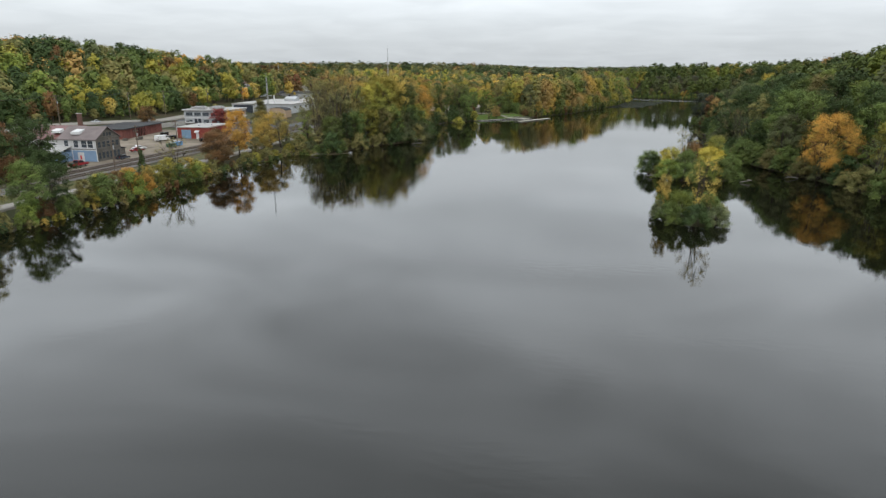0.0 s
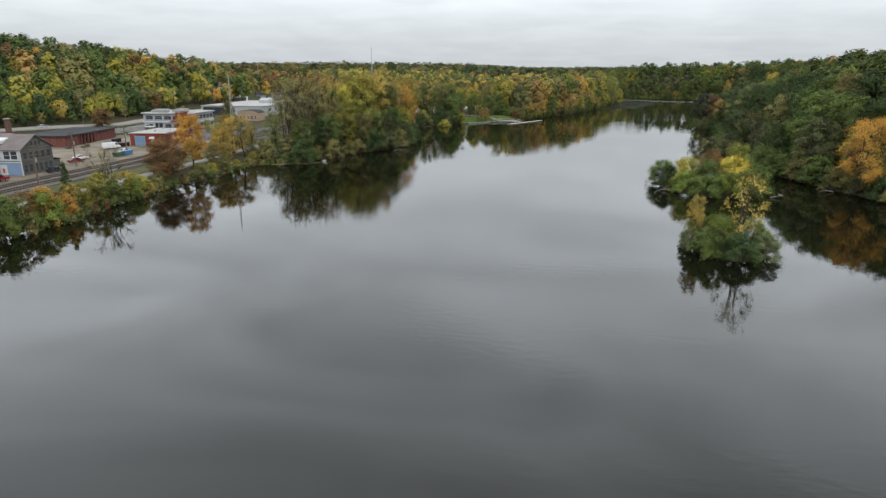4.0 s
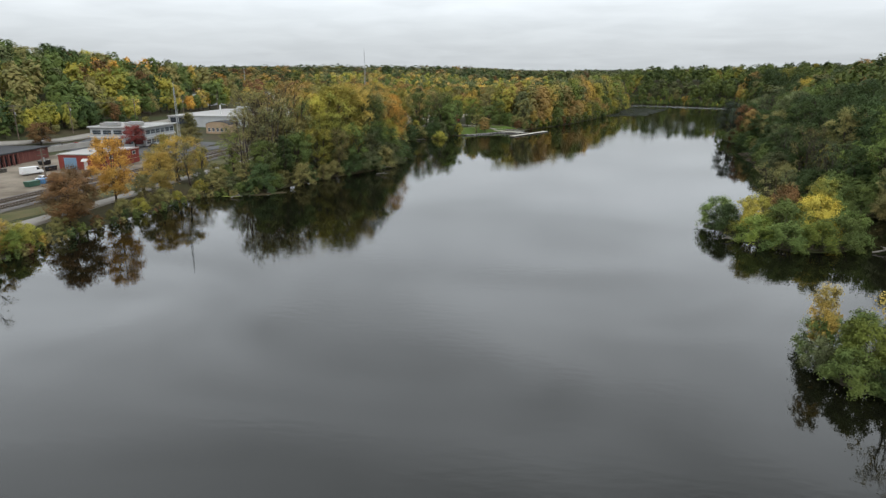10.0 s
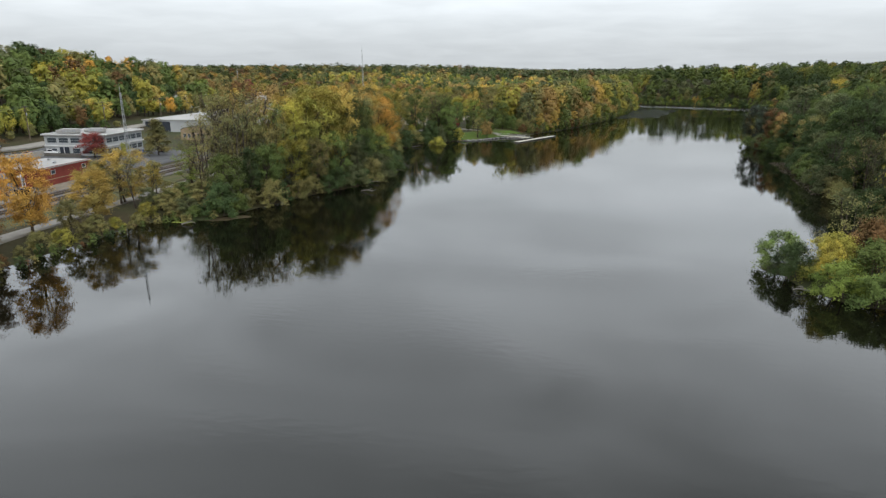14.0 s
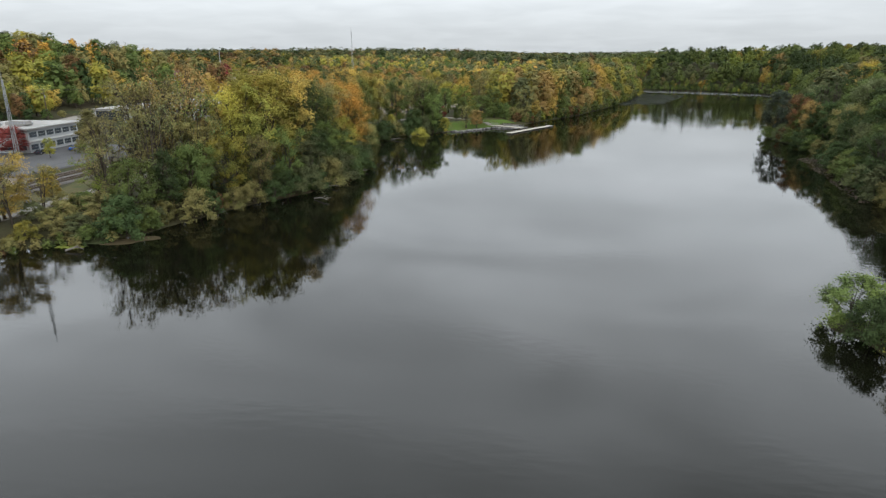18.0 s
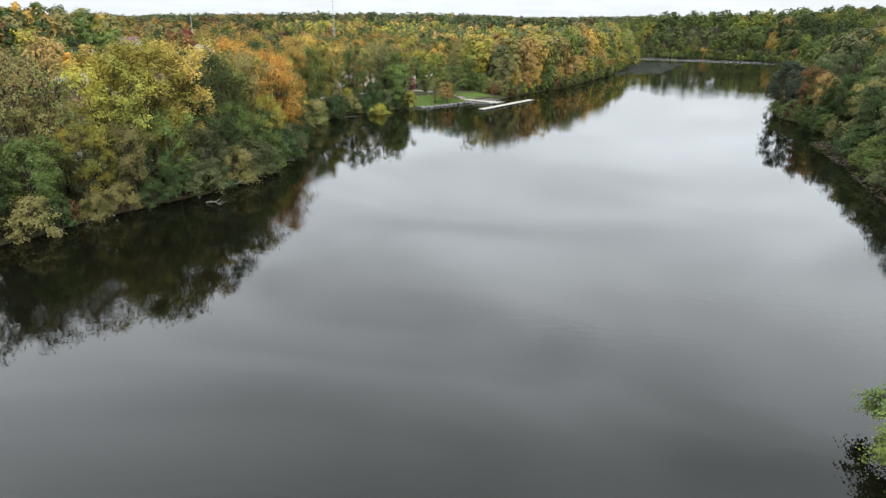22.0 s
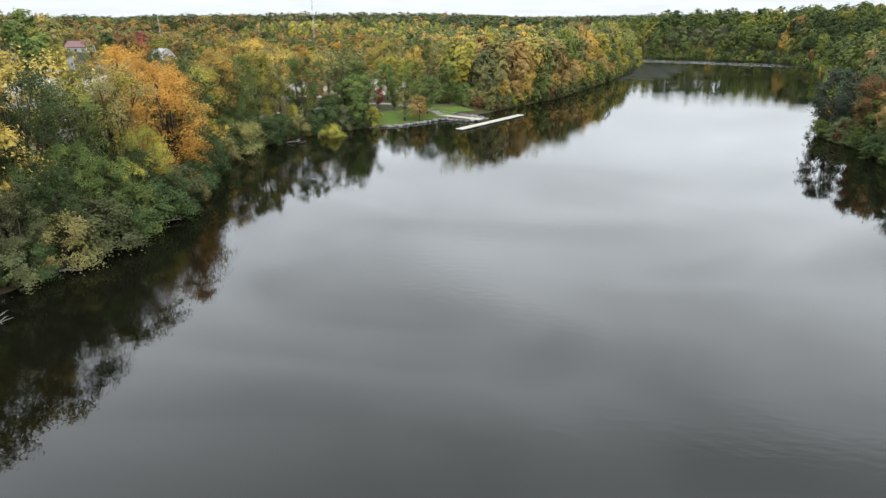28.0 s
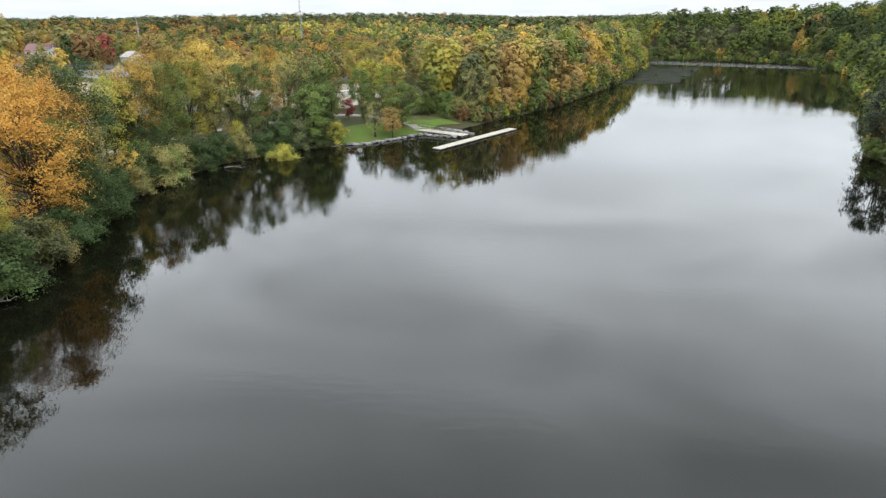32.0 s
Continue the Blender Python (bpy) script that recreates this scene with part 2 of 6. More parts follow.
PAINTS = {c: material("car_paint_" + c, v, 0.25, 0.04, 0.5) for c, v in {
    "white": (0.60, 0.60, 0.60), "red": (0.19, 0.02, 0.024), "dark": (0.03, 0.035, 0.045), "blue": (0.03, 0.10, 0.33),
    "silver": (0.42, 0.43, 0.44), "black": (0.015, 0.015, 0.017)}.items()}
GREEN_STEEL = material("green_steel", (0.035, 0.09, 0.06), 0.6, 0.2, 0.8, 0.1)
BLUE_STEEL = material("blue_steel", (0.06, 0.17, 0.32), 0.6, 0.15, 0.8, 0.1)
RED_CLOTH = material("red_door_paint", (0.45, 0.03, 0.03), 0.6, 0.1, 1.0)


def ground_material():
    """Leaf litter and rough grass over soil, in patches."""
    m = material("forest_ground", (0.046, 0.036, 0.021), 0.95, 0.3, 0.06, 0.7, 1.3, second=(0.034, 0.040, 0.017))
    return m


def water_material():
    m = bpy.data.materials.new("river_water")
    m.use_nodes = True
    t = m.node_tree
    b = t.nodes["Principled BSDF"]
    b.inputs["Base Color"].default_value = (0.0030, 0.0031, 0.0017, 1)
    b.inputs["IOR"].default_value = 1.333
    co = t.nodes.new("ShaderNodeTexCoord")
    # calm and wind-ruffled patches
    patch = t.nodes.new("ShaderNodeTexNoise")
    patch.inputs["Scale"].default_value, patch.inputs["Detail"].default_value = 0.014, 2.5
    patch.inputs["Distortion"].default_value = 0.8
    t.links.new(co.outputs["Object"], patch.inputs["Vector"])
    edge = t.nodes.new("ShaderNodeMapRange")
    edge.inputs["From Min"].default_value, edge.inputs["From Max"].default_value = 0.47, 0.56
    t.links.new(patch.outputs["Fac"], edge.inputs["Value"])
    rough = t.nodes.new("ShaderNodeMapRange")
    rough.inputs["To Min"].default_value, rough.inputs["To Max"].default_value = 0.018, 0.045
    t.links.new(edge.outputs[0], rough.inputs["Value"])
    t.links.new(rough.outputs[0], b.inputs["Roughness"])
    # small wavelets
    mp = t.nodes.new("ShaderNodeMapping")
    mp.inputs["Scale"].default_value = (0.7, 1.4, 1)
    t.links.new(co.outputs["Object"], mp.inputs["Vector"])
    wave = t.nodes.new("ShaderNodeTexNoise")
    wave.inputs["Scale"].default_value, wave.inputs["Detail"].default_value = 0.9, 3.0
    t.links.new(mp.outputs[0], wave.inputs["Vector"])
    amp = t.nodes.new("ShaderNodeMapRange")
    amp.inputs["To Min"].default_value, amp.inputs["To Max"].default_value = 0.005, 0.014
    t.links.new(edge.outputs[0], amp.inputs["Value"])
    # a breeze ruffles two narrow streaks before the bend
    total = amp.outputs[0]
    for way, centre, half, force in (((0.503, 0.864, 0), 611.0, 30.0, 0.6), ((0.30, 0.954, 0), 545.0, 30.0, 0.045)):
        dot = t.nodes.new("ShaderNodeVectorMath")
        dot.operation = "DOT_PRODUCT"
        dot.inputs[1].default_value = way
        t.links.new(co.outputs["Object"], dot.inputs[0])
        off = t.nodes.new("ShaderNodeMath")
        off.operation = "SUBTRACT"
        off.inputs[1].default_value = centre
        t.links.new(dot.outputs["Value"], off.inputs[0])
        wide = t.nodes.new("ShaderNodeMath")
        wide.operation = "ABSOLUTE"
        t.links.new(off.outputs[0], wide.inputs[0])
        streak = t.nodes.new("ShaderNodeMapRange")
        streak.interpolation_type = "SMOOTHSTEP"
        streak.inputs["From Min"].default_value, streak.inputs["From Max"].default_value = half, half * 0.2
        streak.inputs["To Max"].default_value = force
        t.links.new(wide.outputs[0], streak.inputs["Value"])
        more = t.nodes.new("ShaderNodeMath")
        more.operation = "ADD"
        t.links.new(total, more.inputs[0])
        t.links.new(streak.outputs[0], more.inputs[1])
        total = more.outputs[0]
    bp = t.nodes.new("ShaderNodeBump")
    bp.inputs["Distance"].default_value = 1.0
    t.links.new(total, bp.inputs["Strength"])
    t.links.new(wave.outputs["Fac"], bp.inputs["Height"])
    t.links.new(bp.outputs[0], b.inputs["Normal"])
    return m


SAND = material("wet_sand", (0.050, 0.039, 0.020), 0.9, 0.25, 0.8, 0.2, 9.0)
WEEDS = material("dry_weeds", (0.080, 0.068, 0.032), 0.95, 0.3, 0.3, 0.6, 5.0, second=(0.052, 0.058, 0.022))
LILY = material("lily_pad", (0.022, 0.026, 0.016), 0.95, 0.3, 0.2, 0.0, 3.0, island=0.45)
WEED = material("floating_weed", (0.055, 0.042, 0.028), 0.95, 0.3, 0.3, 0.0, 3.0, island=0.4)
WATER = water_material()
GROUND = ground_material()


# ---- the lie of the land ----
LEFT_SHORE = [(-50, -400), (-60, -150), (-72, -60), (-80, 10), (-83, 60), (-82, 79), (-80.5, 98), (-80.5, 112), (-83, 131), (-83.5, 150), (-82.5, 165), (-83, 174),
              (-80, 181), (-73, 181), (-69.5, 190), (-66, 203), (-62, 213), (-57, 222), (-55, 240), (-57, 256), (-63, 270), (-68, 283), (-71, 298),
              (-68, 313), (-61, 327), (-50, 337), (-39, 350), (-31, 358), (-24, 372), (-12, 398), (-2, 421), (10, 462), (24, 512), (32, 550), (41, 605),
              (47, 650), (46, 676), (34, 697), (-10, 722), (-60, 745)]
RIGHT_SHORE = [(-60, 770), (0, 740), (45, 712), (62, 704), (80, 698), (98, 689), (115, 676), (131, 662), (143, 636), (147, 606), (136, 545), (115, 490), (93, 420), (77, 375), (66, 351), (61, 340),
               (64, 325), (65, 305), (61, 285), (56, 265), (54, 240), (52, 222), (52, 205), (55, 190), (60, 176), (66, 161), (68, 148), (76, 130), (90, 100),
               (112, 50), (130, -20), (140, -150), (150, -400)]
RIVER = np.array(LEFT_SHORE + RIGHT_SHORE, float)
ISLANDS = [((26.5, 116.2), (5.0, 5.4)), ((34.5, 167.0), (9.6, 9.2)), ((25.0, 173.0), (2.6, 4.0))]


def shore_distance(x, y):
    """Metres from the water's edge: above nought on land, below it in the river."""
    p = np.stack([np.asarray(x, float).ravel(), np.asarray(y, float).ravel()], 1)
    a, b = RIVER, np.roll(RIVER, -1, 0)
    best = np.full(len(p), 1e9)
    inside = np.zeros(len(p), bool)
    for (ax, ay), (bx, by) in zip(a, b):
        dx, dy = bx - ax, by - ay
        u = np.clip(((p[:, 0] - ax) * dx + (p[:, 1] - ay) * dy) / (dx * dx + dy * dy), 0, 1)
        best = np.minimum(best, np.hypot(p[:, 0] - ax - u * dx, p[:, 1] - ay - u * dy))
        cross = (ay > p[:, 1]) != (by > p[:, 1])
        with np.errstate(divide="ignore", invalid="ignore"):
            at_x = ax + (p[:, 1] - ay) * dx / (dy if dy else 1e-9)
        inside ^= cross & (p[:, 0] < at_x)
    d = np.where(inside, -best, best)
    for (cx, cy), (rx, ry) in ISLANDS:
        d = np.maximum(d, (1 - np.hypot((p[:, 0] - cx) / rx, (p[:, 1] - cy) / ry)) * min(rx, ry))
    return d.reshape(np.shape(x))


def step(a, b, v):
    u = np.clip((v - a) / (b - a), 0, 1)
    return u * u * (3 - 2 * u)


def land_height(x, y):
    x, y = np.asarray(x, float), np.asarray(y, float)
    d = shore_distance(x, y)
    bed = np.maximum(-2.5, d * 0.4)
    bank = 0.15 + 1.9 * step(0, 9, d)
    left = (x < -20 + 0.12 * (y - 340)) | (y > 790)
    # left side: a flat shelf, then a wooded hill that sinks to the north
    shelf = bank + 1.2 * step(-118, -170, x) + 3.0 * step(-172, -188, x)
    hill = 22.5 * (1 - 0.30 * step(320, 170, y)) * step(-190, -300, x) * (1 - 0.90 * step(335, 540, y)) + 3 * np.sin(x / 37.0) * np.sin(y / 43.0) * step(-220, -300, x)
    left_z = shelf + hill
    right_z = 0.15 + 4.5 * step(0, 12, d) + 17.5 * step(6, 70, d) + 3 * step(70, 200, d) + 1.5 * np.sin(x / 31.0 + 1) * np.sin(y / 47.0) * step(20, 60, d)
    z = np.where(left, left_z, right_z)
    z = z + 15 * step(800, 1100, y) * left + 14 * step(1250, 2300, np.hypot(x, y)) + 5 * np.sin(x / 260.0) * np.sin(y / 340.0 + 0.7) * step(900, 1500, np.hypot(x, y))
    near_isle = np.zeros(np.shape(x), bool)
    for (cx, cy), (rx, ry) in ISLANDS:
        near_isle |= np.hypot((x - cx) / rx, (y - cy) / ry) < 1
    z = np.where(near_isle, 0.1 + 0.5 * step(0, 3, d), z)
    return np.where(d < 0, bed, z)


def ground_at(x, y):
    return float(land_height(np.array([x]), np.array([y]))[0])


def mesh_from(name, verts, quads, materials, mat_index=None, smooth=False):
    """A mesh from arrays of corners and of four-sided faces."""
    me = bpy.data.meshes.new(name)
    verts, quads = np.asarray(verts, np.float32), np.asarray(quads, np.int32)
    n = len(quads)
    me.vertices.add(len(verts))
    me.vertices.foreach_set("co", verts.ravel())
    me.loops.add(4 * n)
    me.loops.foreach_set("vertex_index", quads.ravel())
    me.polygons.add(n)
    me.polygons.foreach_set("loop_start", np.arange(0, 4 * n, 4, dtype=np.int32))
    for m in materials:
        me.materials.append(m)
    if mat_index is not None:
        me.polygons.foreach_set("material_index", np.asarray(mat_index, np.int32))
    if smooth:
        me.polygons.foreach_set("use_smooth", np.ones(n, bool))
    me.update(calc_edges=True)
    return me


def axis(core_a, core_b, fine, far_a, far_b):
    """Grid lines: even in the core, ever wider outside it."""
    v = list(np.arange(core_a, core_b + fine / 2, fine))
    gap = fine
    while v[-1] < far_b:
        gap *= 1.12
        v.append(v[-1] + gap)
    gap = fine
    while v[0] > far_a:
        gap *= 1.12
        v.insert(0, v[0] - gap)
    return np.array(v)


gx = axis(-140, 160, 2.5, -4300, 4300)
gy = axis(-20, 730, 2.5, -1500, 4700)
X, Y = np.meshgrid(gx, gy)
Z = land_height(X, Y)
nx, ny = len(gx), len(gy)
k = np.arange(nx * ny).reshape(ny, nx)
quads = np.stack([k[:-1, :-1], k[:-1, 1:], k[1:, 1:], k[1:, :-1]], -1).reshape(-1, 4)
ground = new("ground", mesh_from("ground", np.stack([X, Y, Z], -1).reshape(-1, 3), quads, [GROUND], smooth=True))
tagged(ground, "leaf-strewn river banks and wooded hills", "ground", kind="structure")

# the river, a level sheet that the banks cut out
wx, wy = np.linspace(-110, 200, 32), np.linspace(-420, 840, 64)
WX, WY = np.meshgrid(wx, wy)
k = np.arange(WX.size).reshape(WX.shape)
quads = np.stack([k[:-1, :-1], k[:-1, 1:], k[1:, 1:], k[1:, :-1]], -1).reshape(-1, 4)
water = new("water", mesh_from("water", np.stack([WX, WY, 0 * WX], -1).reshape(-1, 3), quads, [WATER], smooth=True))
tagged(water, "calm dark river reflecting grey sky and trees", "river", kind="structure")


# ---- helpers for things ----
def thing(name, m, label, category, group="", kind=""):
    ob = new(name)
    ob.empty_display_size = 0.3
    ob.matrix_world = m
    return tagged(ob, label, category, group, kind)


def part(name, bm, mat, parent, label="", smooth=False):
    me = bpy.data.meshes.new(name)
    bm.to_mesh(me)
    bm.free()
    for m in mat if isinstance(mat, (list, tuple)) else [mat]:
        me.materials.append(m)
    if smooth:
        for p in me.polygons:
            p.use_smooth = True
    ob = new(name, me)
    ob.parent = parent
    return tagged(ob, label)


def box(bm, x0, x1, y0, y1, z0, z1, bevel=0.0):
    r = bmesh.ops.create_cube(bm, size=1.0, matrix=Matrix.Translation(((x0 + x1) / 2, (y0 + y1) / 2, (z0 + z1) / 2)) @ Matrix.Diagonal((x1 - x0, y1 - y0, z1 - z0, 1)))
    if bevel:
        edges = list({e for v in r["verts"] for e in v.link_edges})
        bmesh.ops.bevel(bm, geom=edges, offset=bevel, segments=1, affect="EDGES", profile=0.5)
    return bm


def boxed(x0, x1, y0, y1, z0, z1, bevel=0.0):
    return box(bmesh.new(), x0, x1, y0, y1, z0, z1, bevel)


def prism(points, y0, y1):
    """A solid whose outline lies in x and z, drawn out from y0 to y1."""
    bm = bmesh.new()
    a = [bm.verts.new((x, y0, z)) for x, z in points]
    b = [bm.verts.new((x, y1, z)) for x, z in points]
    bm.faces.new(a)
    bm.faces.new(list(reversed(b)))
    for i in range(len(a)):
        j = (i + 1) % len(a)
        bm.faces.new((a[j], a[i], b[i], b[j]))
    bmesh.ops.recalc_face_normals(bm, faces=bm.faces)
    return bm


def tube(bm, pts, radii, sides=6):
    """A tapered, bent limb through the points."""
    rings = []
    for i, p in enumerate(pts):
        d = (Vector(pts[min(i + 1, len(pts) - 1)]) - Vector(pts[max(i - 1, 0)])).normalized()
        u = d.orthogonal().normalized()
        v = d.cross(u)
        rings.append([bm.verts.new(Vector(p) + float(radii[i]) * (math.cos(a) * u + math.sin(a) * v)) for a in (2 * math.pi * s / sides for s in range(sides))])
    for r0, r1 in zip(rings, rings[1:]):
        # match the nearest start so that the tube doesn't twist
        off = min(range(sides), key=lambda o: (r0[0].co - r1[o].co).length)
        for s in range(sides):
            bm.faces.new((r0[s], r0[(s + 1) % sides], r1[(s + 1 + off) % sides], r1[(s + off) % sides]))
    bm.faces.new(rings[-1])
    bm.faces.new(list(reversed(rings[0])))
    return bm


# ---- trees ----
def leaf_cloud(rng, tips, ways, sizes, per, size, core, aspect=0.36, outward=0.30, ruffle=0.36):
    """Diamond-shaped leaf sprays drifting about each bough tip, drawn out along its way."""
    n = len(tips) * per
    w = np.repeat(np.asarray(ways), per, 0)
    r = np.repeat(np.asarray(sizes), per)[:, None]
    off = rng.normal(size=(n, 3)) * (0.85, 0.85, 0.5) * r
    off += w * rng.normal(size=(n, 1)) * r * 0.9
    off[:, 2] -= 0.22 * (off[:, 0] ** 2 + off[:, 1] ** 2) / r[:, 0]
    p = np.repeat(np.asarray(tips), per, 0) + off
    out = p - np.asarray(core)
    out /= np.linalg.norm(out, axis=1, keepdims=True) + 1e-6
    nrm = w * 0.50 + out * outward + rng.normal(size=(n, 3)) * ruffle + (0, 0, 0.36)
    nrm /= np.linalg.norm(nrm, axis=1, keepdims=True)
    u = np.cross(nrm, rng.normal(size=(n, 3)))
    u /= np.linalg.norm(u, axis=1, keepdims=True)
    v = np.cross(nrm, u)
    s = size * rng.uniform(0.55, 1.4, n)[:, None]
    a, b = u * s * 0.5, v * s * aspect
    bend = nrm * s * -0.12
    verts = np.stack([p - a + bend, p - b, p + a + bend, p + b], 1).reshape(-1, 3)
    return verts, np.arange(4 * n).reshape(-1, 4)


def crown_sprays(rng, height, base, radius, lobes, sprays, shape="round", lean=0.0, spray=0.085):
    """Boughs set unevenly up the stem, each ending in a lobe of sprays; gaps stay between the lobes."""
    heads, tips, ways, sizes, girths = [], [], [], [], []
    turn = rng.uniform(0, 6.28)
    swell = rng.uniform(0.78, 1.16, 6)
    for i in range(lobes):
        h = (i + rng.uniform(0.1, 0.9)) / lobes
        if shape == "round":
            env = math.sin(math.pi * (0.14 + 0.78 * h)) ** 0.6
        elif shape == "cone":
            env = (1 - h) ** 0.8 * 0.95 + 0.10
        elif shape == "vase":
            env = 0.42 + 0.58 * math.sin(math.pi * min(1.0, 0.10 + 0.64 * h))
        else:
            env = math.sqrt(max(0.0, 1 - h * h)) * 0.9 + 0.1
        a = turn + 2.4 * i + rng.uniform(-0.6, 0.6)
        size = radius * rng.uniform(0.24, 0.46) * (0.7 + 0.35 * env)
        reach = radius * env * float(np.interp(a % 6.283, np.linspace(0, 6.283, 7), list(swell) + [swell[0]]))
        q = max(0.0, reach - 0.8 * size) * (0.4 if rng.random() < 0.22 else 1.0)
        out = np.array((math.cos(a), math.sin(a), 0.0))
        c = out * q + (lean * h, 0, min(base + h * (height - base), height - 0.55 * size))
        c[2] = max(c[2], 0.35 * size)
        d = rng.normal(size=(sprays, 3)) * 0.85 + out * 0.55 + (0, 0, 0.75)
        d /= np.linalg.norm(d, axis=1, keepdims=True)
        r = size * rng.uniform(0.45, 1.12, sprays)
        heads.append(c)
        girths.append(size)
        tips.append(c + d * r[:, None] * (1, 1, 0.78))
        ways.append(d)
        sizes.append(radius * spray * rng.uniform(0.6, 1.45, sprays))
    return np.array(heads), np.array(tips), np.array(ways), np.array(sizes), np.array(girths)


def limbs(rng, height, base, radius, trunk_r, heads, tips, stems=1, twigs=4, lean=0.0):
    """Stems that bend, boughs that rise to the lobes, and twigs out to their sprays."""
    bm = bmesh.new()
    for s in range(stems):
        ox, oy = (0, 0) if stems == 1 else (rng.uniform(-0.5, 0.5) * radius * 0.4, rng.uniform(-0.5, 0.5) * radius * 0.4)
        top = height * rng.uniform(0.78, 0.9)
        bend = rng.uniform(-0.4, 0.4, 2) * (1 if stems == 1 else 2.5)
        pts = [(ox, oy, -0.4), (ox + bend[0] * 0.3, oy + bend[1] * 0.3, base * 0.6), (ox + bend[0], oy + bend[1], base + (top - base) * 0.4), (lean * 0.8 + ox + bend[0] * 0.6, oy + bend[1] * 1.4, top)]
        tube(bm, pts, [trunk_r * 1.25, trunk_r * 0.9, trunk_r * 0.55, trunk_r * 0.08], 6)
        for j in range(s, len(heads), stems):
            c = Vector(heads[j])
            z0 = base * 0.7 + (min(c.z, top) - base * 0.7) * rng.uniform(0.2, 0.55)
            f = (z0 + 0.4) / (top + 0.4)
            start = Vector((ox + bend[0] * f, oy + bend[1] * f, z0))
            mid = start.lerp(c, 0.5) + Vector((0, 0, -0.07 * (c - start).length))
            r = trunk_r * 0.44 * (1 - 0.55 * f)
            tube(bm, [start, mid, c], [r, r * 0.62, r * 0.25], 5)
            for k_ in range(min(twigs, len(tips[j]))):
                tip = Vector(tips[j][k_])
                tube(bm, [c.lerp(mid, 0.35), c.lerp(tip, 0.5) + Vector((0, 0, 0.08)), tip], [r * 0.30, r * 0.2, r * 0.06], 3)
    return bm


def make_tree(name, seed, height, base, radius, trunk_r, lobes, sprays, per, size, shape="round", stems=1, twigs=4, lean=0.0, spray=0.085):
    """One tree at the origin: a trunk with limbs, and a crown."""
    rng = np.random.default_rng(seed)
    root = thing(name, Matrix.Identity(4), "tree", "tree")
    heads, tips, ways, sizes, girths = crown_sprays(rng, height, base, radius, lobes, sprays, shape, lean, spray)
    part("trunk", limbs(rng, height, base, radius, trunk_r, heads, tips, stems, twigs, lean), BARK, root, "", True)
    v, q = leaf_cloud(rng, tips.reshape(-1, 3), ways.reshape(-1, 3), sizes.ravel(), per, size, (0, 0, base + 0.35 * (height - base)))
    crown = new("crown", mesh_from("crown", v, q, [LEAVES["green"]]))
    crown.parent = root
    crown.material_slots[0].link = "OBJECT"
    crown.material_slots[0].material = LEAVES["green"]
    return root


PATTERNS = {
    "broad_a": make_tree("tree", 11, 16, 3.5, 5.6, 0.34, 22, 16, 26, 0.38),
    "broad_b": make_tree("tree", 12, 16, 2.6, 5.0, 0.30, 20, 16, 26, 0.37, "vase"),
    "broad_c": make_tree("tree", 13, 16, 4.5, 6.2, 0.36, 24, 15, 26, 0.38, "round", 2),
    "tall_a": make_tree("tree", 14, 16, 3.0, 3.9, 0.28, 20, 14, 26, 0.36, twigs=3, spray=0.105),
    "airy": make_tree("tree", 15, 16, 4.0, 5.6, 0.26, 18, 14, 15, 0.30, "vase", 2, 8, spray=0.075),
    "twiggy": make_tree("tree", 21, 16, 3.4, 5.8, 0.24, 20, 16, 8, 0.25, "vase", 3, 14, spray=0.075),
    "cone": make_tree("tree", 16, 12, 1.4, 4.2, 0.22, 24, 14, 24, 0.33, "cone"),
    "young": make_tree("tree", 17, 10, 2.6, 3.6, 0.15, 18, 14, 27, 0.26, "round", 1, 5),
    "shrub_a": make_tree("shrub", 18, 5, 0.0, 3.4, 0.09, 16, 13, 27, 0.25, "dome", 3, 3),
    "shrub_b": make_tree("shrub", 19, 5, 0.0, 3.0, 0.08, 14, 13, 27, 0.24, "dome", 3, 3),
    "thin": make_tree("tree", 20, 12, 3.2, 4.4, 0.17, 13, 12, 13, 0.22, "vase", 2, 9, spray=0.07),
    "fine_a": make_tree("tree", 31, 16, 3.2, 5.6, 0.30, 24, 20, 38, 0.27, twigs=5, spray=0.080),
    "fine_b": make_tree("tree", 32, 16, 2.8, 5.2, 0.28, 22, 20, 38, 0.26, "vase", 2, 6, spray=0.082),
    "fine_big": make_tree("tree", 35, 16, 2.6, 5.8, 0.30, 28, 22, 44, 0.18, "round", 2, 6, spray=0.078),
    "fine_airy": make_tree("tree", 33, 16, 4.0, 5.8, 0.27, 20, 18, 30, 0.25, "vase", 2, 9, spray=0.075),
    "fine_shrub": make_tree("shrub", 34, 5, 0.0, 3.3, 0.09, 18, 15, 32, 0.20, "dome", 3, 4),
}
COLOUR_WORDS = {"dark_green": "dark green", "green": "green", "light_green": "light green", "olive": "olive-brown", "yellow_green": "yellow-green", "yellow": "bright yellow",
                "gold": "golden", "orange": "orange", "russet": "russet-brown", "peach": "peach-gold", "red": "deep red", "grey_green": "grey-green", "dark_plum": "very dark"}


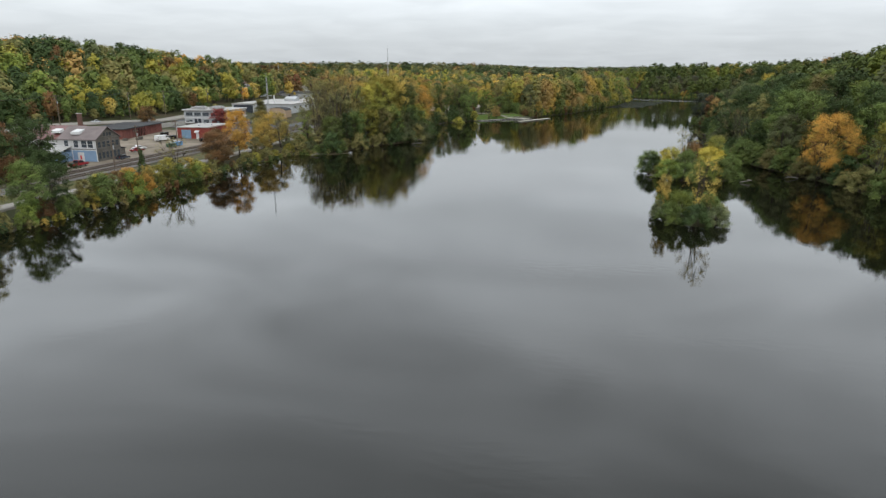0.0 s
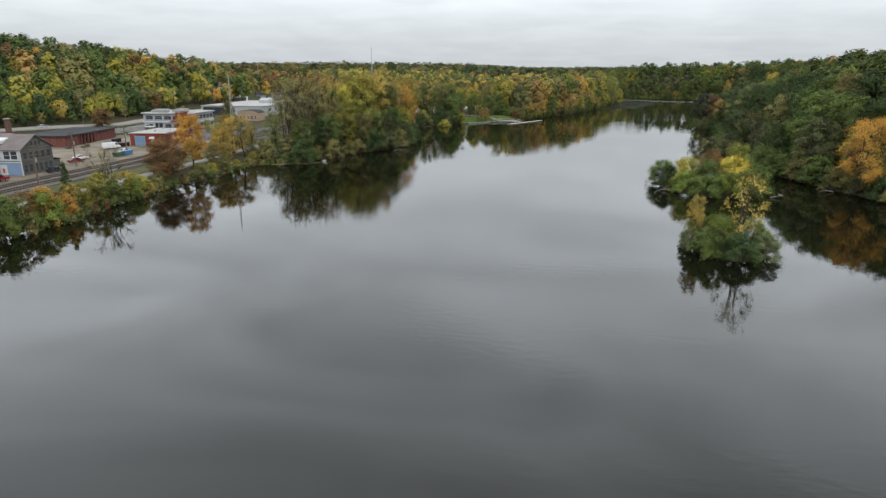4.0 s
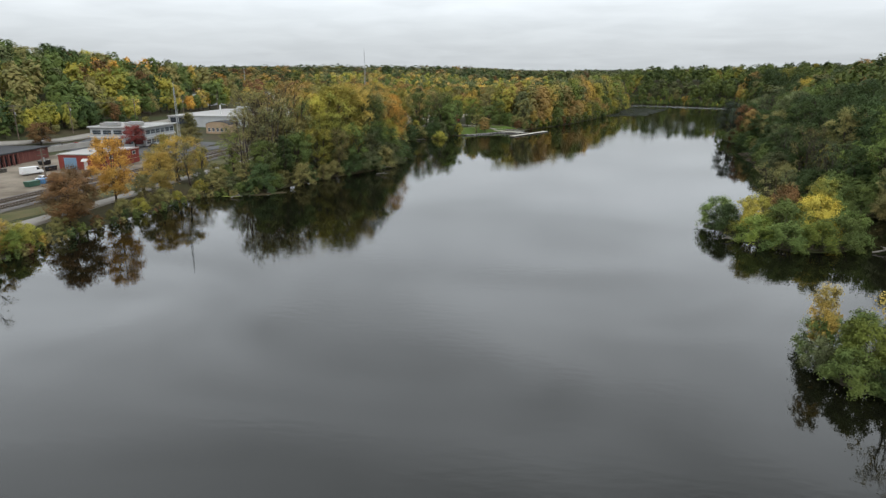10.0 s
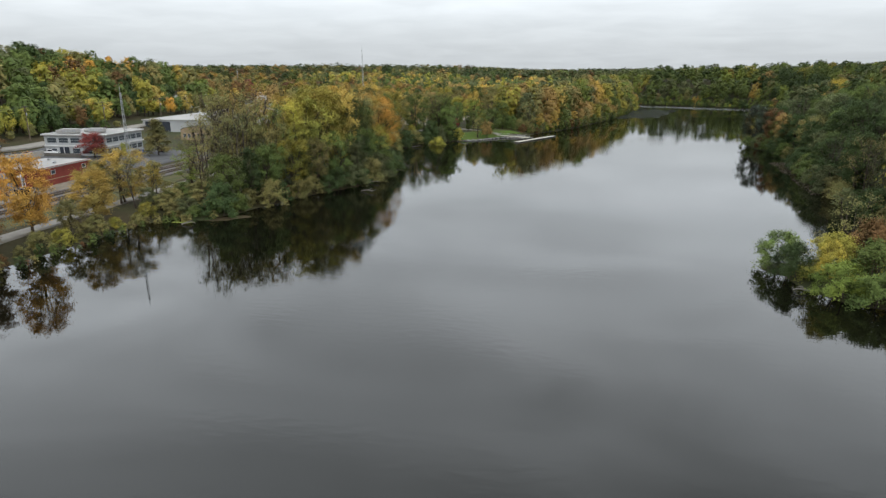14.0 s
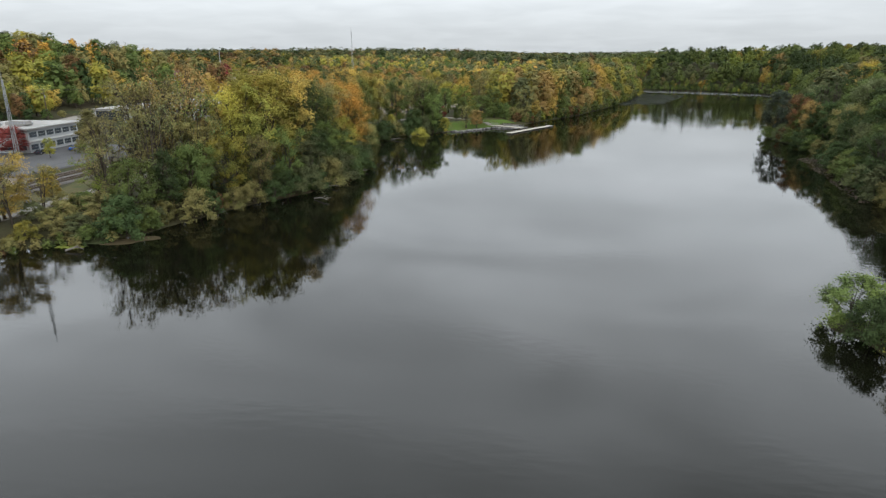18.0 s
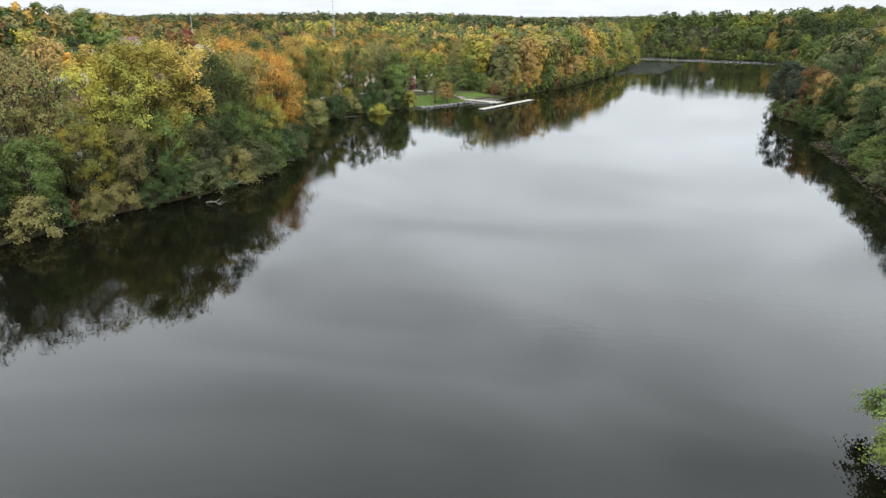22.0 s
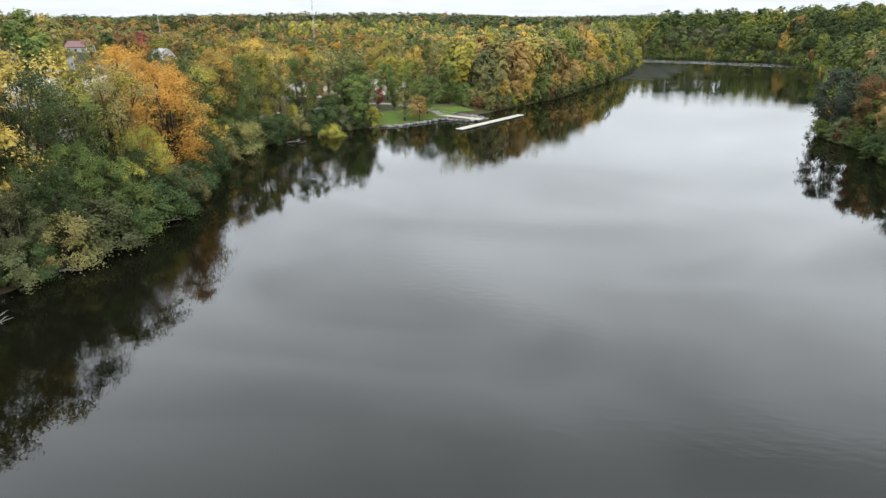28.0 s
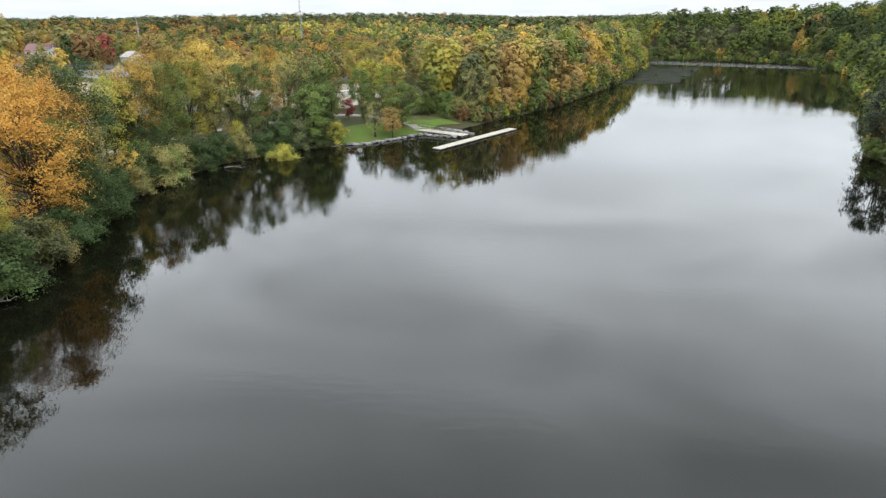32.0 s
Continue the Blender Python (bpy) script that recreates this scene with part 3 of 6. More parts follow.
def plant(pattern, x, y, height, colour, where, group="", wide=1.0, turn=None, rng=random):
    src = PATTERNS[pattern]
    full = {"cone": 12, "young": 10, "shrub_a": 5, "shrub_b": 5, "fine_shrub": 5, "thin": 12}.get(pattern, 16)
    s = height / full
    turn = rng.uniform(0, 360) if turn is None else turn
    m = Matrix.LocRotScale((x, y, ground_at(x, y) - 0.05), Euler((0, 0, radians(turn))), (s * wide, s * wide, s))
    ob = copy_thing(src, m)
    kind = "shrub" if "shrub" in pattern else "tree"
    form = {"airy": "thin-crowned", "fine_airy": "thin-crowned", "cone": "cone-shaped", "young": "small", "thin": "nearly bare", "twiggy": "half-bare", "tall_a": "tall narrow"}.get(pattern, "bushy" if kind == "shrub" else "full-crowned")
    tagged(ob, f"{form} {kind} with {COLOUR_WORDS[colour]} leaves {where}", kind, group)
    for o in ob.children:
        if o.material_slots[0].link == "OBJECT":
            o.material_slots[0].material = LEAVES[colour]
    return ob


# ---- roads, paths and lots: sheets laid on the land ----
def ribbon(name, pts, width, mat, label, category, lift=0.05, group=""):
    """A strip of road or path along a line, draped on the ground."""
    line = []
    for (ax, ay), (bx, by) in zip(pts, pts[1:]):
        n = max(1, int(math.hypot(bx - ax, by - ay) / 2.0))
        line += [(ax + (bx - ax) * i / n, ay + (by - ay) * i / n) for i in range(n)]
    line.append(pts[-1])
    line = np.array(line)
    for _ in range(6):
        line[1:-1] = (line[:-2] + 2 * line[1:-1] + line[2:]) / 4
    d = np.gradient(line, axis=0)
    d /= np.linalg.norm(d, axis=1, keepdims=True)
    side = np.stack([-d[:, 1], d[:, 0]], 1)
    rows = np.stack([line + side * width * f for f in (-0.5, -0.25, 0, 0.25, 0.5)], 1)
    z = land_height(rows[..., 0], rows[..., 1])
    z = np.maximum(z.max(1, keepdims=True) * 0.5 + z * 0.5, z) + lift
    v = np.concatenate([rows, z[..., None]], 2)
    low = v.copy()
    low[..., 2] -= 0.5
    n = len(line)
    k = np.arange(n * 5).reshape(n, 5)
    q = [np.stack([k[:-1, :-1], k[1:, :-1], k[1:, 1:], k[:-1, 1:]], -1).reshape(-1, 4)[:, ::-1]]
    o = n * 5
    q.append(np.stack([k[:-1, 0], k[1:, 0], k[1:, 0] + o, k[:-1, 0] + o], -1))
    q.append(np.stack([k[:-1, 4] + o, k[1:, 4] + o, k[1:, 4], k[:-1, 4]], -1))
    ob = new(name, mesh_from(name, np.concatenate([v.reshape(-1, 3), low.reshape(-1, 3)]), np.concatenate(q), [mat]))
    return tagged(ob, label, category, group, "structure")


def sheet(name, x0, x1, y0, y1, mat, label, category, lift=0.06, skew=-0.085, step_m=4.0, pivot=170.0):
    """A level lot between the given lines, leaning with the railway."""
    xs, ys = np.linspace(x0, x1, max(2, int((x1 - x0) / step_m))), np.linspace(y0, y1, max(2, int((y1 - y0) / step_m)))
    GX, GY = np.meshgrid(xs, ys)
    GX = GX + skew * (GY - pivot)
    GX += 0.9 * np.sin(GY * 0.37 + GX * 0.11) * ((GX == GX.min(1, keepdims=True)) | (GX == GX.max(1, keepdims=True)))
    GZ = land_height(GX, GY) + lift
    kk = np.arange(GX.size).reshape(GX.shape)
    qq = np.stack([kk[:-1, :-1], kk[:-1, 1:], kk[1:, 1:], kk[1:, :-1]], -1).reshape(-1, 4)
    return tagged(new(name, mesh_from(name, np.stack([GX, GY, GZ], -1).reshape(-1, 3), qq, [mat])), label, category, kind="structure")


RAIL_LINE = [(-99, 20), (-104, 100), (-107, 140), (-109, 170), (-111.5, 229), (-112.5, 250), (-113, 330), (-110, 420), (-108, 520)]
sheet("gravel_lot", -150, -110.5, 112, 214, GRAVEL, "pale worn gravel yard with wheel tracks", "yard")
sheet("paved_lot", -168, -120, 222, 262, PALE_ASPHALT, "grey asphalt parking lot by the office", "parking lot", 0.10)
ribbon("trackbed", RAIL_LINE, 10.5, BALLAST, "grey stone ballast bed under the tracks", "trackbed", 0.12)
ribbon("footpath", [(-88, 20), (-90, 94), (-90.5, 120), (-91, 146), (-91.5, 163), (-92.5, 175), (-94, 198), (-95, 230), (-97, 290), (-84, 345), (-67, 369), (-59, 371), (-46, 361), (-38, 356)], 3.0, PALE_CONCRETE, "pale concrete riverside footpath", "footpath", 0.16)
ribbon("hill_road", [(-176, 60), (-182, 140), (-184, 190), (-181, 216), (-177, 240), (-182, 290), (-195, 360)], 4.2, PALE_CONCRETE, "pale worn road along the foot of the hill", "road", 0.15)
ribbon("service_road", [(-124, 214), (-122, 262), (-126, 330), (-130, 430)], 6.0, PALE_ASPHALT, "worn grey service road beside the tracks", "road", 0.17)
sheet("sand_lot", -112, -68, 384, 462, PALE_SAND, "sandy boat yard behind the landing", "yard", 0.08, 0.0)
sheet("grass_lawn", -62, -47, 337, 368, GRASS, "mown green lawn by the landing", "lawn", 0.16, 0.55, 1.5, 336.0)
sheet("rough_grass", -45, -36, 364, 378, WEEDS, "rough grass behind the landing", "grass", 0.20, 0.4, 2.0, 364.0)
sheet("verge", -101.5, -95.5, 60, 300, WEEDS, "dry weedy verge beside the tracks", "grass", 0.04, -0.05, 2.5)


def track(offset):
    """A railway track: two rails on close-set sleepers."""
    root = thing("railway_track", Matrix.Identity(4), "rusty steel rails on dark timber sleepers", "railway track", "pair of tracks")
    pts = np.array(RAIL_LINE[1:6], float)
    line = []
    for a, b in zip(pts, pts[1:]):
        n = int(np.linalg.norm(b - a) / 0.75)
        line += [a + (b - a) * i / n for i in range(n)]
    line = np.array(line)
    for _ in range(40):
        line[1:-1] = (line[:-2] + 2 * line[1:-1] + line[2:]) / 4
    d = np.gradient(line, axis=0)
    d /= np.linalg.norm(d, axis=1, keepdims=True)
    side = np.stack([-d[:, 1], d[:, 0]], 1)
    mid = line - side * offset
    z = land_height(mid[:, 0], mid[:, 1]) + 0.32

    def bars(centre, along, across, top, length, width, height):
        u, v = along * length / 2, across * width / 2
        c = np.stack([centre - u - v, centre + u - v, centre + u + v, centre - u + v], 1)
        lo = np.concatenate([c, np.repeat((top - height)[:, None, None], 4, 1)], 2)
        hi = np.concatenate([c, np.repeat(top[:, None, None], 4, 1)], 2)
        vv = np.concatenate([lo, hi], 1).reshape(-1, 3)
        f = np.array([[4, 5, 6, 7], [0, 1, 5, 4], [1, 2, 6, 5], [2, 3, 7, 6], [3, 0, 4, 7]])
        return vv, (np.arange(len(centre))[:, None, None] * 8 + f).reshape(-1, 4)

    v, q = bars(mid, side, d, z, 2.5, 0.25, 0.2)
    ob = new("timber_bed", mesh_from("timber_bed", v, q, [SLEEPER]))
    ob.parent = root
    tagged(ob, "dark timber sleepers", kind="stuff")
    for s in (-0.72, 0.72):
        v, q = bars(mid + side * s, d, side, z + 0.17, 0.80, 0.09, 0.17)
        ob = new("rail", mesh_from("rail", v, q, [RAIL]))
        ob.parent = root


track(-2.3)
track(2.3)


# ---- buildings: x runs away from the river, y along it ----
def site(x, y, z, turn=95.0):
    """Building axes: local x points along the river to the north, local y away from the river."""
    return pose(x, y, z, 0, 0, turn)


def window(parent, x, y, z, w, h, face, mat=None, glass=None):
    """A framed window on a wall: face gives the outward side, x- x+ y- or y+."""
    f = bmesh.new()
    t = 0.09

    def put(bm, a0, a1, z0, z1, d0, d1):
        if face in ("y-", "y+"):
            s = -1 if face == "y-" else 1
            box(bm, x + a0, x + a1, min(y + s * d0, y + s * d1), max(y + s * d0, y + s * d1), z + z0, z + z1)
        else:
            s = -1 if face == "x-" else 1
            box(bm, min(x + s * d0, x + s * d1), max(x + s * d0, x + s * d1), y + a0, y + a1, z + z0, z + z1)

    put(f, -w / 2, w / 2, -t, 0, -0.05, 0.10)
    put(f, -w / 2, w / 2, h, h + t, -0.05, 0.07)
    put(f, -w / 2 - t, -w / 2, -t, h + t, -0.05, 0.07)
    put(f, w / 2, w / 2 + t, -t, h + t, -0.05, 0.07)
    if h > 1.1:
        put(f, -w / 2, w / 2, h / 2 - 0.03, h / 2 + 0.03, -0.05, 0.05)
    win = part("window", f, mat or WHITE_PAINT, parent)
    g = bmesh.new()
    put(g, -w / 2, w / 2, 0, h, -0.04, 0.025)
    part("pane", g, glass or GLASS, win)
    return win


def gable(length_a, length_b, y0, y1, eave, peak, over=0.4, thick=0.18):
    """Roof over x from length_a to length_b and y from y0 to y1, its ridge along y."""
    m = (length_a + length_b) / 2
    s = (peak - eave) / (m - length_a)
    pts = [(length_a - over, eave - s * over), (m, peak), (length_b + over, eave - s * over), (length_b + over, eave - s * over + thick), (m, peak + thick), (length_a - over, eave - s * over + thick)]
    return prism(pts, y0 - over, y1 + over)


def clapboards(x0, x1, y, z0, z1, s):
    """Lapped boards on a wall that faces along y."""
    bm = bmesh.new()
    z = z0
    while z < z1 - 0.05:
        box(bm, x0, x1, min(y, y + s * 0.03), max(y, y + s * 0.03), z, min(z + 0.24, z1))
        z += 0.28
    return bm


# the old grey house with the blue ground floor
house = thing("house", site(-116.5, 137.5, ground_at(-118, 142) - 0.1), "old two-storey house, weathered grey boards, blue ground floor", "house")
part("wall", boxed(0, 9.5, 0, 10.5, 0, 5.9), GREY_WOOD, house, "weathered grey board walls")
part("gable_wall", prism([(0, 5.9), (9.5, 5.9), (4.75, 8.7)], 0, 10.5), GREY_WOOD, house)
part("lower_wall", boxed(-0.12, 0.0, 0.0, 9.0, 0, 3.0), BLUE_PAINT, house, "pale blue ground-floor wall")
part("upper_wall", boxed(-0.10, 0.0, 0.0, 10.5, 3.4, 5.8), WHITE_PAINT, house, "peeling white upper wall")
part("roof", gable(0, 9.5, 0, 10.5, 5.9, 8.75), ROOF_MAUVE, house, "brown shingle roof")
part("siding", clapboards(0.05, 9.45, 0, 0.1, 5.8, -1), GREY_WOOD, house)
for i in range(5):
    window(house, 1.2 + i * 1.75, -0.02, 3.7, 1.0, 1.4, "y-", GREY_WOOD)
for i in range(6):
    window(house, 0.9 + i * 1.5, -0.02, 0.8, 0.9, 1.6, "y-", GREY_WOOD)
for x in (3.6, 4.75, 5.9):
    window(house, x, -0.02, 6.5, 0.6, 0.9, "y-", GREY_WOOD)
for y, w in ((1.5, 1.5), (3.3, 1.5), (5.6, 1.3), (8.4, 1.2)):
    window(house, -0.10, y, 3.8, w, 1.7, "x-")
door = part("door", boxed(-0.18, -0.12, 4.1, 5.1, 0.1, 2.2), WHITE_PAINT, house, "white door with a red panel")
part("door_panel", boxed(-0.21, -0.17, 4.35, 4.85, 0.7, 1.7), RED_CLOTH, door)
part("door_frame", boxed(-0.17, -0.12, 3.7, 5.5, 0.0, 2.5), WHITE_PAINT, house)
part("dormer", prism([(1.0, 7.0), (3.4, 7.0), (3.4, 8.2), (1.0, 7.6)], 5.2, 7.6), WHITE_PAINT, house, "white roof dormer")
part("porch_roof", prism([(-5.0, 2.7), (0, 4.0), (0, 4.15), (-5.0, 2.85)], 7.0, 13.6), ROOF_WHITE, house, "white metal porch roof")
part("porch_wall", boxed(-4.8, 0, 7.4, 13.2, 0, 2.7), BLUE_PAINT, house)
window(house, -4.8, 9.2, 0.9, 0.9, 1.2, "x-")
for y in (7.2, 10.2, 13.4):
    part("porch_post", boxed(-4.95, -4.8, y - 0.08, y + 0.08, 0, 2.75), WHITE_PAINT, house)

lean = part("lean_to", boxed(9.5, 12.6, 1.0, 7.5, 0, 2.3), GREY_WOOD, house, "low grey lean-to")
part("lean_to_roof", prism([(9.5, 3.0), (12.9, 2.25), (12.9, 2.4), (9.5, 3.15)], 0.8, 7.7), ROOF_DARK, lean)
part("corner_board", boxed(-0.16, 0.0, -0.08, 0.14, 0, 5.9), WHITE_PAINT, house)
part("corner_board", boxed(-0.16, -0.02, 6.9, 7.1, 0, 3.0), WHITE_PAINT, house)
part("eave_board", boxed(-0.14, 0.0, 0.0, 10.5, 3.0, 3.2), WHITE_PAINT, house)
annex = thing("workshop", site(-128.0, 141.0, ground_at(-132, 146)), "low workshop with a red metal roof behind the house", "building")
part("wall", boxed(0, 13.5, 0, 14, 0, 5.0), WHITE_PAINT, annex)
part("roof", gable(0, 13.5, 0, 14, 5.0, 7.9), ROOF_RED, annex, "dull red metal roof")
for y in (2.0, 5.0, 8.0, 11.0):
    window(annex, 0, y, 2.6, 1.2, 1.3, "x-")
part("vent", prism([(1.5, 6.4), (3.4, 6.4), (3.4, 7.5), (1.5, 7.0)], 4.0, 6.4), WHITE_PAINT, annex, "white roof vent box")
chimney = part("chimney", boxed(11.85, 12.85, 5.5, 6.5, 4.0, 10.9, 0.05), CHIMNEY_BRICK, annex, "square brick chimney")
part("chimney_cap", boxed(11.73, 12.97, 5.38, 6.62, 10.9, 11.1), CONCRETE, chimney)

# the long low red shed
shed = thing("long_shed", site(-145, 180, ground_at(-148, 192), 103), "long low red shed with a dark flat roof", "building")
part("wall", boxed(0, 29, 0, 14, 0, 3.2), BARN_RED, shed, "faded red wall")
part("roof", boxed(-0.5, 29.5, -0.6, 14.5, 3.2, 3.5), ROOF_DARK, shed, "dark felt roof")
# the wall is solid: black slabs paint the shade inside the bays
for i in range(4):
    part("bay_opening", boxed(8 + i * 1.9, 9.3 + i * 1.9, -0.04, 0.02, 0.0, 2.7), PAINTS["black"], shed, "black panel standing in for the shade in a bay")
for i in range(5):
    part("post", boxed(7.5 + i * 1.9, 7.9 + i * 1.9, -0.5, -0.2, 0, 3.4), BARN_RED, shed)
for i in range(13):
    part("board", boxed(16.4 + i * 0.9, 17.2 + i * 0.9, -0.06, 0.0, 0.1, 3.2), BARN_RED, shed)

# the red brick garage
garage = thing("brick_garage", site(-121.6, 194.6, ground_at(-126, 202), 98.5), "single-storey red brick garage with a pale flat roof", "building")
part("wall", boxed(0, 17.6, 0, 11.8, 0, 3.9), BRICK_RED, garage, "painted red brick wall")
part("roof", boxed(-0.25, 17.85, -0.25, 12.05, 3.9, 4.15), ROOF_PALE, garage, "pale membrane roof")
part("parapet", boxed(-0.15, 17.75, -0.15, 0.15, 3.4, 4.22), BRICK_RED, garage)
part("band", boxed(0.0, 17.6, -0.05, 0.0, 1.3, 1.42), TAN, garage, "pale brick band")
big_door = part("garage_door", boxed(-0.06, 0.02, 6.9, 10.3, 0, 3.2), BLUE_DOOR, garage, "blue overhead door")
for r in range(5):
    for c in range(3):
        part("door_panel", boxed(-0.09, -0.05, 7.05 + c * 1.08, 7.98 + c * 1.08, 0.1 + r * 0.62, 0.62 + r * 0.62), BLUE_DOOR, big_door)
part("awning", prism([(-0.9, 2.3), (0, 2.9), (0, 3.0), (-0.9, 2.4)], 3.7, 5.3), WHITE_PAINT, garage, "small white awning")
part("side_door", boxed(-0.05, 0.02, 4.0, 5.0, 0, 2.1), WHITE_PAINT, garage)
for x in (4, 15):
    window(garage, x, 0, 2.5, 1.3, 0.8, "y-")
for x, y in ((5, 6), (9, 3), (14, 8)):
    part("roof_vent", boxed(x, x + 0.5, y, y + 0.5, 4.15, 4.6), STEEL, garage)

# the two-storey office
office = thing("office_building", site(-143.3, 240.0, ground_at(-152, 246), 98.5), "two-storey pale grey office block with a flat roof", "building")
part("wall", boxed(0, 20, 0, 19.2, 0, 6.0), GREY_PANEL, office, "pale grey panel walls")
part("roof", boxed(-0.6, 20.6, -0.6, 19.8, 6.0, 6.25), ROOF_PALE, office, "pale flat roof")
for a in ((-0.6, 20.6, -0.6, -0.35), (-0.6, 20.6, 19.55, 19.8), (-0.6, -0.35, -0.35, 19.55), (20.35, 20.6, -0.35, 19.55)):
    part("parapet", boxed(*a, 6.25, 6.5), WHITE_PAINT, office)
for z in (0.75, 3.9):
    for i in range(6):
        window(office, 1.9 + i * 3.25, 0, z, 2.7, 1.35, "y-", GREY_PANEL)
    for i in range(5):
        if z > 2 or i != 3:
            window(office, 0, 2.1 + i * 3.7, z, 2.9 if z > 2 else 2.4, 1.35, "x-", GREY_PANEL)
part("ledge", boxed(-0.35, 20.2, -0.35, 0, 2.75, 3.15), WHITE_PAINT, office)
part("ledge", boxed(-0.35, 0.0, 0, 19.3, 2.75, 3.15), WHITE_PAINT, office)
part("entrance", boxed(-0.30, 0.0, 11.8, 14.6, 0, 2.6), PAINTS["dark"], office, "dark glazed entrance")
part("entrance_post", boxed(-0.42, -0.30, 13.1, 13.25, 0, 2.7), WHITE_PAINT, office)
for x, y, l in ((3.2, 11.0, 5.2), (6.2, 4.6, 4.6)):
    unit = part("roof_unit", boxed(x, x + 2.2, y, y + l, 6.55, 7.75, 0.12), ROOF_WHITE, office, "white rooftop air unit")
    part("cabinet", boxed(x + 0.2, x + 2.0, y + l, y + l + 1.5, 6.5, 7.35, 0.1), ROOF_WHITE, unit)
    for i in range(int(l / 0.9)):
        part("louvre", boxed(x - 0.05, x, y + 0.15 + i * 0.9, y + 0.85 + i * 0.9, 6.85, 7.5), STEEL, unit)
    part("duct", boxed(x + 2.2, x + 4.0, y + 1.0, y + 2.2, 6.4, 7.1, 0.1), STEEL, unit)

# warehouses to the north
ware = thing("warehouse", site(-151, 314, ground_at(-165, 320), 97), "large white warehouse with a flat white roof", "building")
part("wall", boxed(0, 62, 0, 34, 0, 4.9), GREY_PANEL, ware)
part("roof", boxed(-0.4, 62.4, -0.4, 34.4, 4.9, 5.25), ROOF_WHITE, ware, "white membrane roof")
part("dark_bay", boxed(-0.06, 0.02, 22, 33, 0.3, 4.4), PAINTS["dark"], ware, "dark cladding")
part("stack", boxed(12, 12.7, 14, 14.7, 5.25, 9.4, 0.1), WHITE_PAINT, ware, "slim white vent stack")
part("stair_house", prism([(30, 5.25), (37, 5.25), (37, 6.8), (33.5, 8.0), (30, 6.8)], 8, 15), GREY_PANEL, ware)
for i in range(6):
    window(ware, 6 + i * 9, 0, 2.6, 3.0, 1.2, "y-")
tan = thing("tan_building", pose(-151.5, 288, ground_at(-147, 292), 0, 0, 8) @ Matrix.Diagonal((0.62, 0.62, 0.85, 1)), "tan brick building with a low arched front", "building")
part("wall", boxed(0, 16, 0, 14, 0, 4.2), TAN, tan)
arch = [(0, 4.2)] + [(0, 4.2)] * 0 + [(8 - 8 * math.cos(a), 4.2 + 1.6 * math.sin(a)) for a in np.linspace(0.0, math.pi, 9)[1:-1]] + [(16, 4.2)]
part("arched_wall", prism(arch, 0, 14), TAN, tan)
part("roof", prism([(x, z + 0.03) for x, z in arch] + [(x, z + 0.2) for x, z in reversed(arch)], -0.3, 14.3), ROOF_DARK, tan)
for i in range(5):
    window(tan, 2.2 + i * 2.9, 0, 1.2, 1.6, 1.6, "y-")
for i in range(4):
    window(tan, 0, 2.0 + i * 3.3, 1.2, 1.6, 1.6, "x-")


def simple_shed(x, y, turn, length, depth, eave, peak, wall, roof, label, bays=3):
    s = thing("shed", site(x, y, ground_at(x, y) - 0.2, turn), label, "building")
    part("wall", boxed(0, length, 0, depth, 0, eave), wall, s)
    part("gable_wall", prism([(0, eave), (length, eave), (length / 2, peak)], 0.02, depth - 0.02), wall, s)
    part("roof", gable(0, length, 0, depth, eave, peak + 0.02), roof, s)
    for i in range(bays):
        window(s, length * (i + 0.5) / bays, 0, eave * 0.35, 1.3, 1.3, "y-")
        window(s, 0, depth * (i + 0.5) / bays, eave * 0.35, 1.3, 1.3, "x-")
    return s


simple_shed(-93, 376, 100, 12, 26, 3.6, 5.6, WHITE_PAINT, ROOF_PALE, "white boathouse with a grey metal roof", 4)
simple_shed(-160, 372, 95, 22, 14, 4.6, 6.2, WHITE_PAINT, ROOF_WHITE, "white store shed behind the trees", 4)
simple_shed(-190, 430, 95, 14, 30, 4.2, 5.4, GREY_PANEL, ROOF_DARK, "long grey shed with a dark roof", 5)
simple_shed(-215, 388, 95, 26, 22, 5.6, 6.6, GREY_PANEL, ROOF_PALE, "grey depot with a pale grey roof", 8)
simple_shed(-150, 455, 95, 18, 26, 4.0, 5.6, WHITE_PAINT, ROOF_WHITE, "white shed among autumn trees", 4)
red_house = simple_shed(-266, 478, 110, 13, 11, 3.4, 6.4, WHITE_PAINT, ROOF_RED, "hillside house with a dark red roof and gabled dormers", 3)
for x in (3.2, 8.2):
    dormer = part("dormer", prism([(x, 3.9), (x + 2.6, 3.9), (x + 2.6, 4.8), (x + 1.3, 6.0), (x, 4.8)], -0.3, 3.5), WHITE_PAINT, red_house, "white gabled dormer")
    part("dormer_roof", prism([(x - 0.25, 4.7), (x + 1.3, 6.1), (x + 2.85, 4.7), (x + 2.85, 4.9), (x + 1.3, 6.3), (x - 0.25, 4.9)], -0.6, 3.6), ROOF_RED, dormer)
    window(red_house, x + 1.3, -0.3, 4.1, 0.9, 0.9, "y-")
simple_shed(-240, 505, 60, 10, 12, 3.6, 6.4, WHITE_PAINT, ROOF_WHITE, "white gabled house among autumn trees", 2)
simple_shed(-205, 118, 95, 12, 9, 4.6, 7.4, WHITE_PAINT, ROOF_DARK, "white hillside house among trees", 3)
simple_shed(-206, 262, 95, 7, 7, 3.6, 6.0, WHITE_PAINT, ROOF_PALE, "white gabled house below the hill", 2)

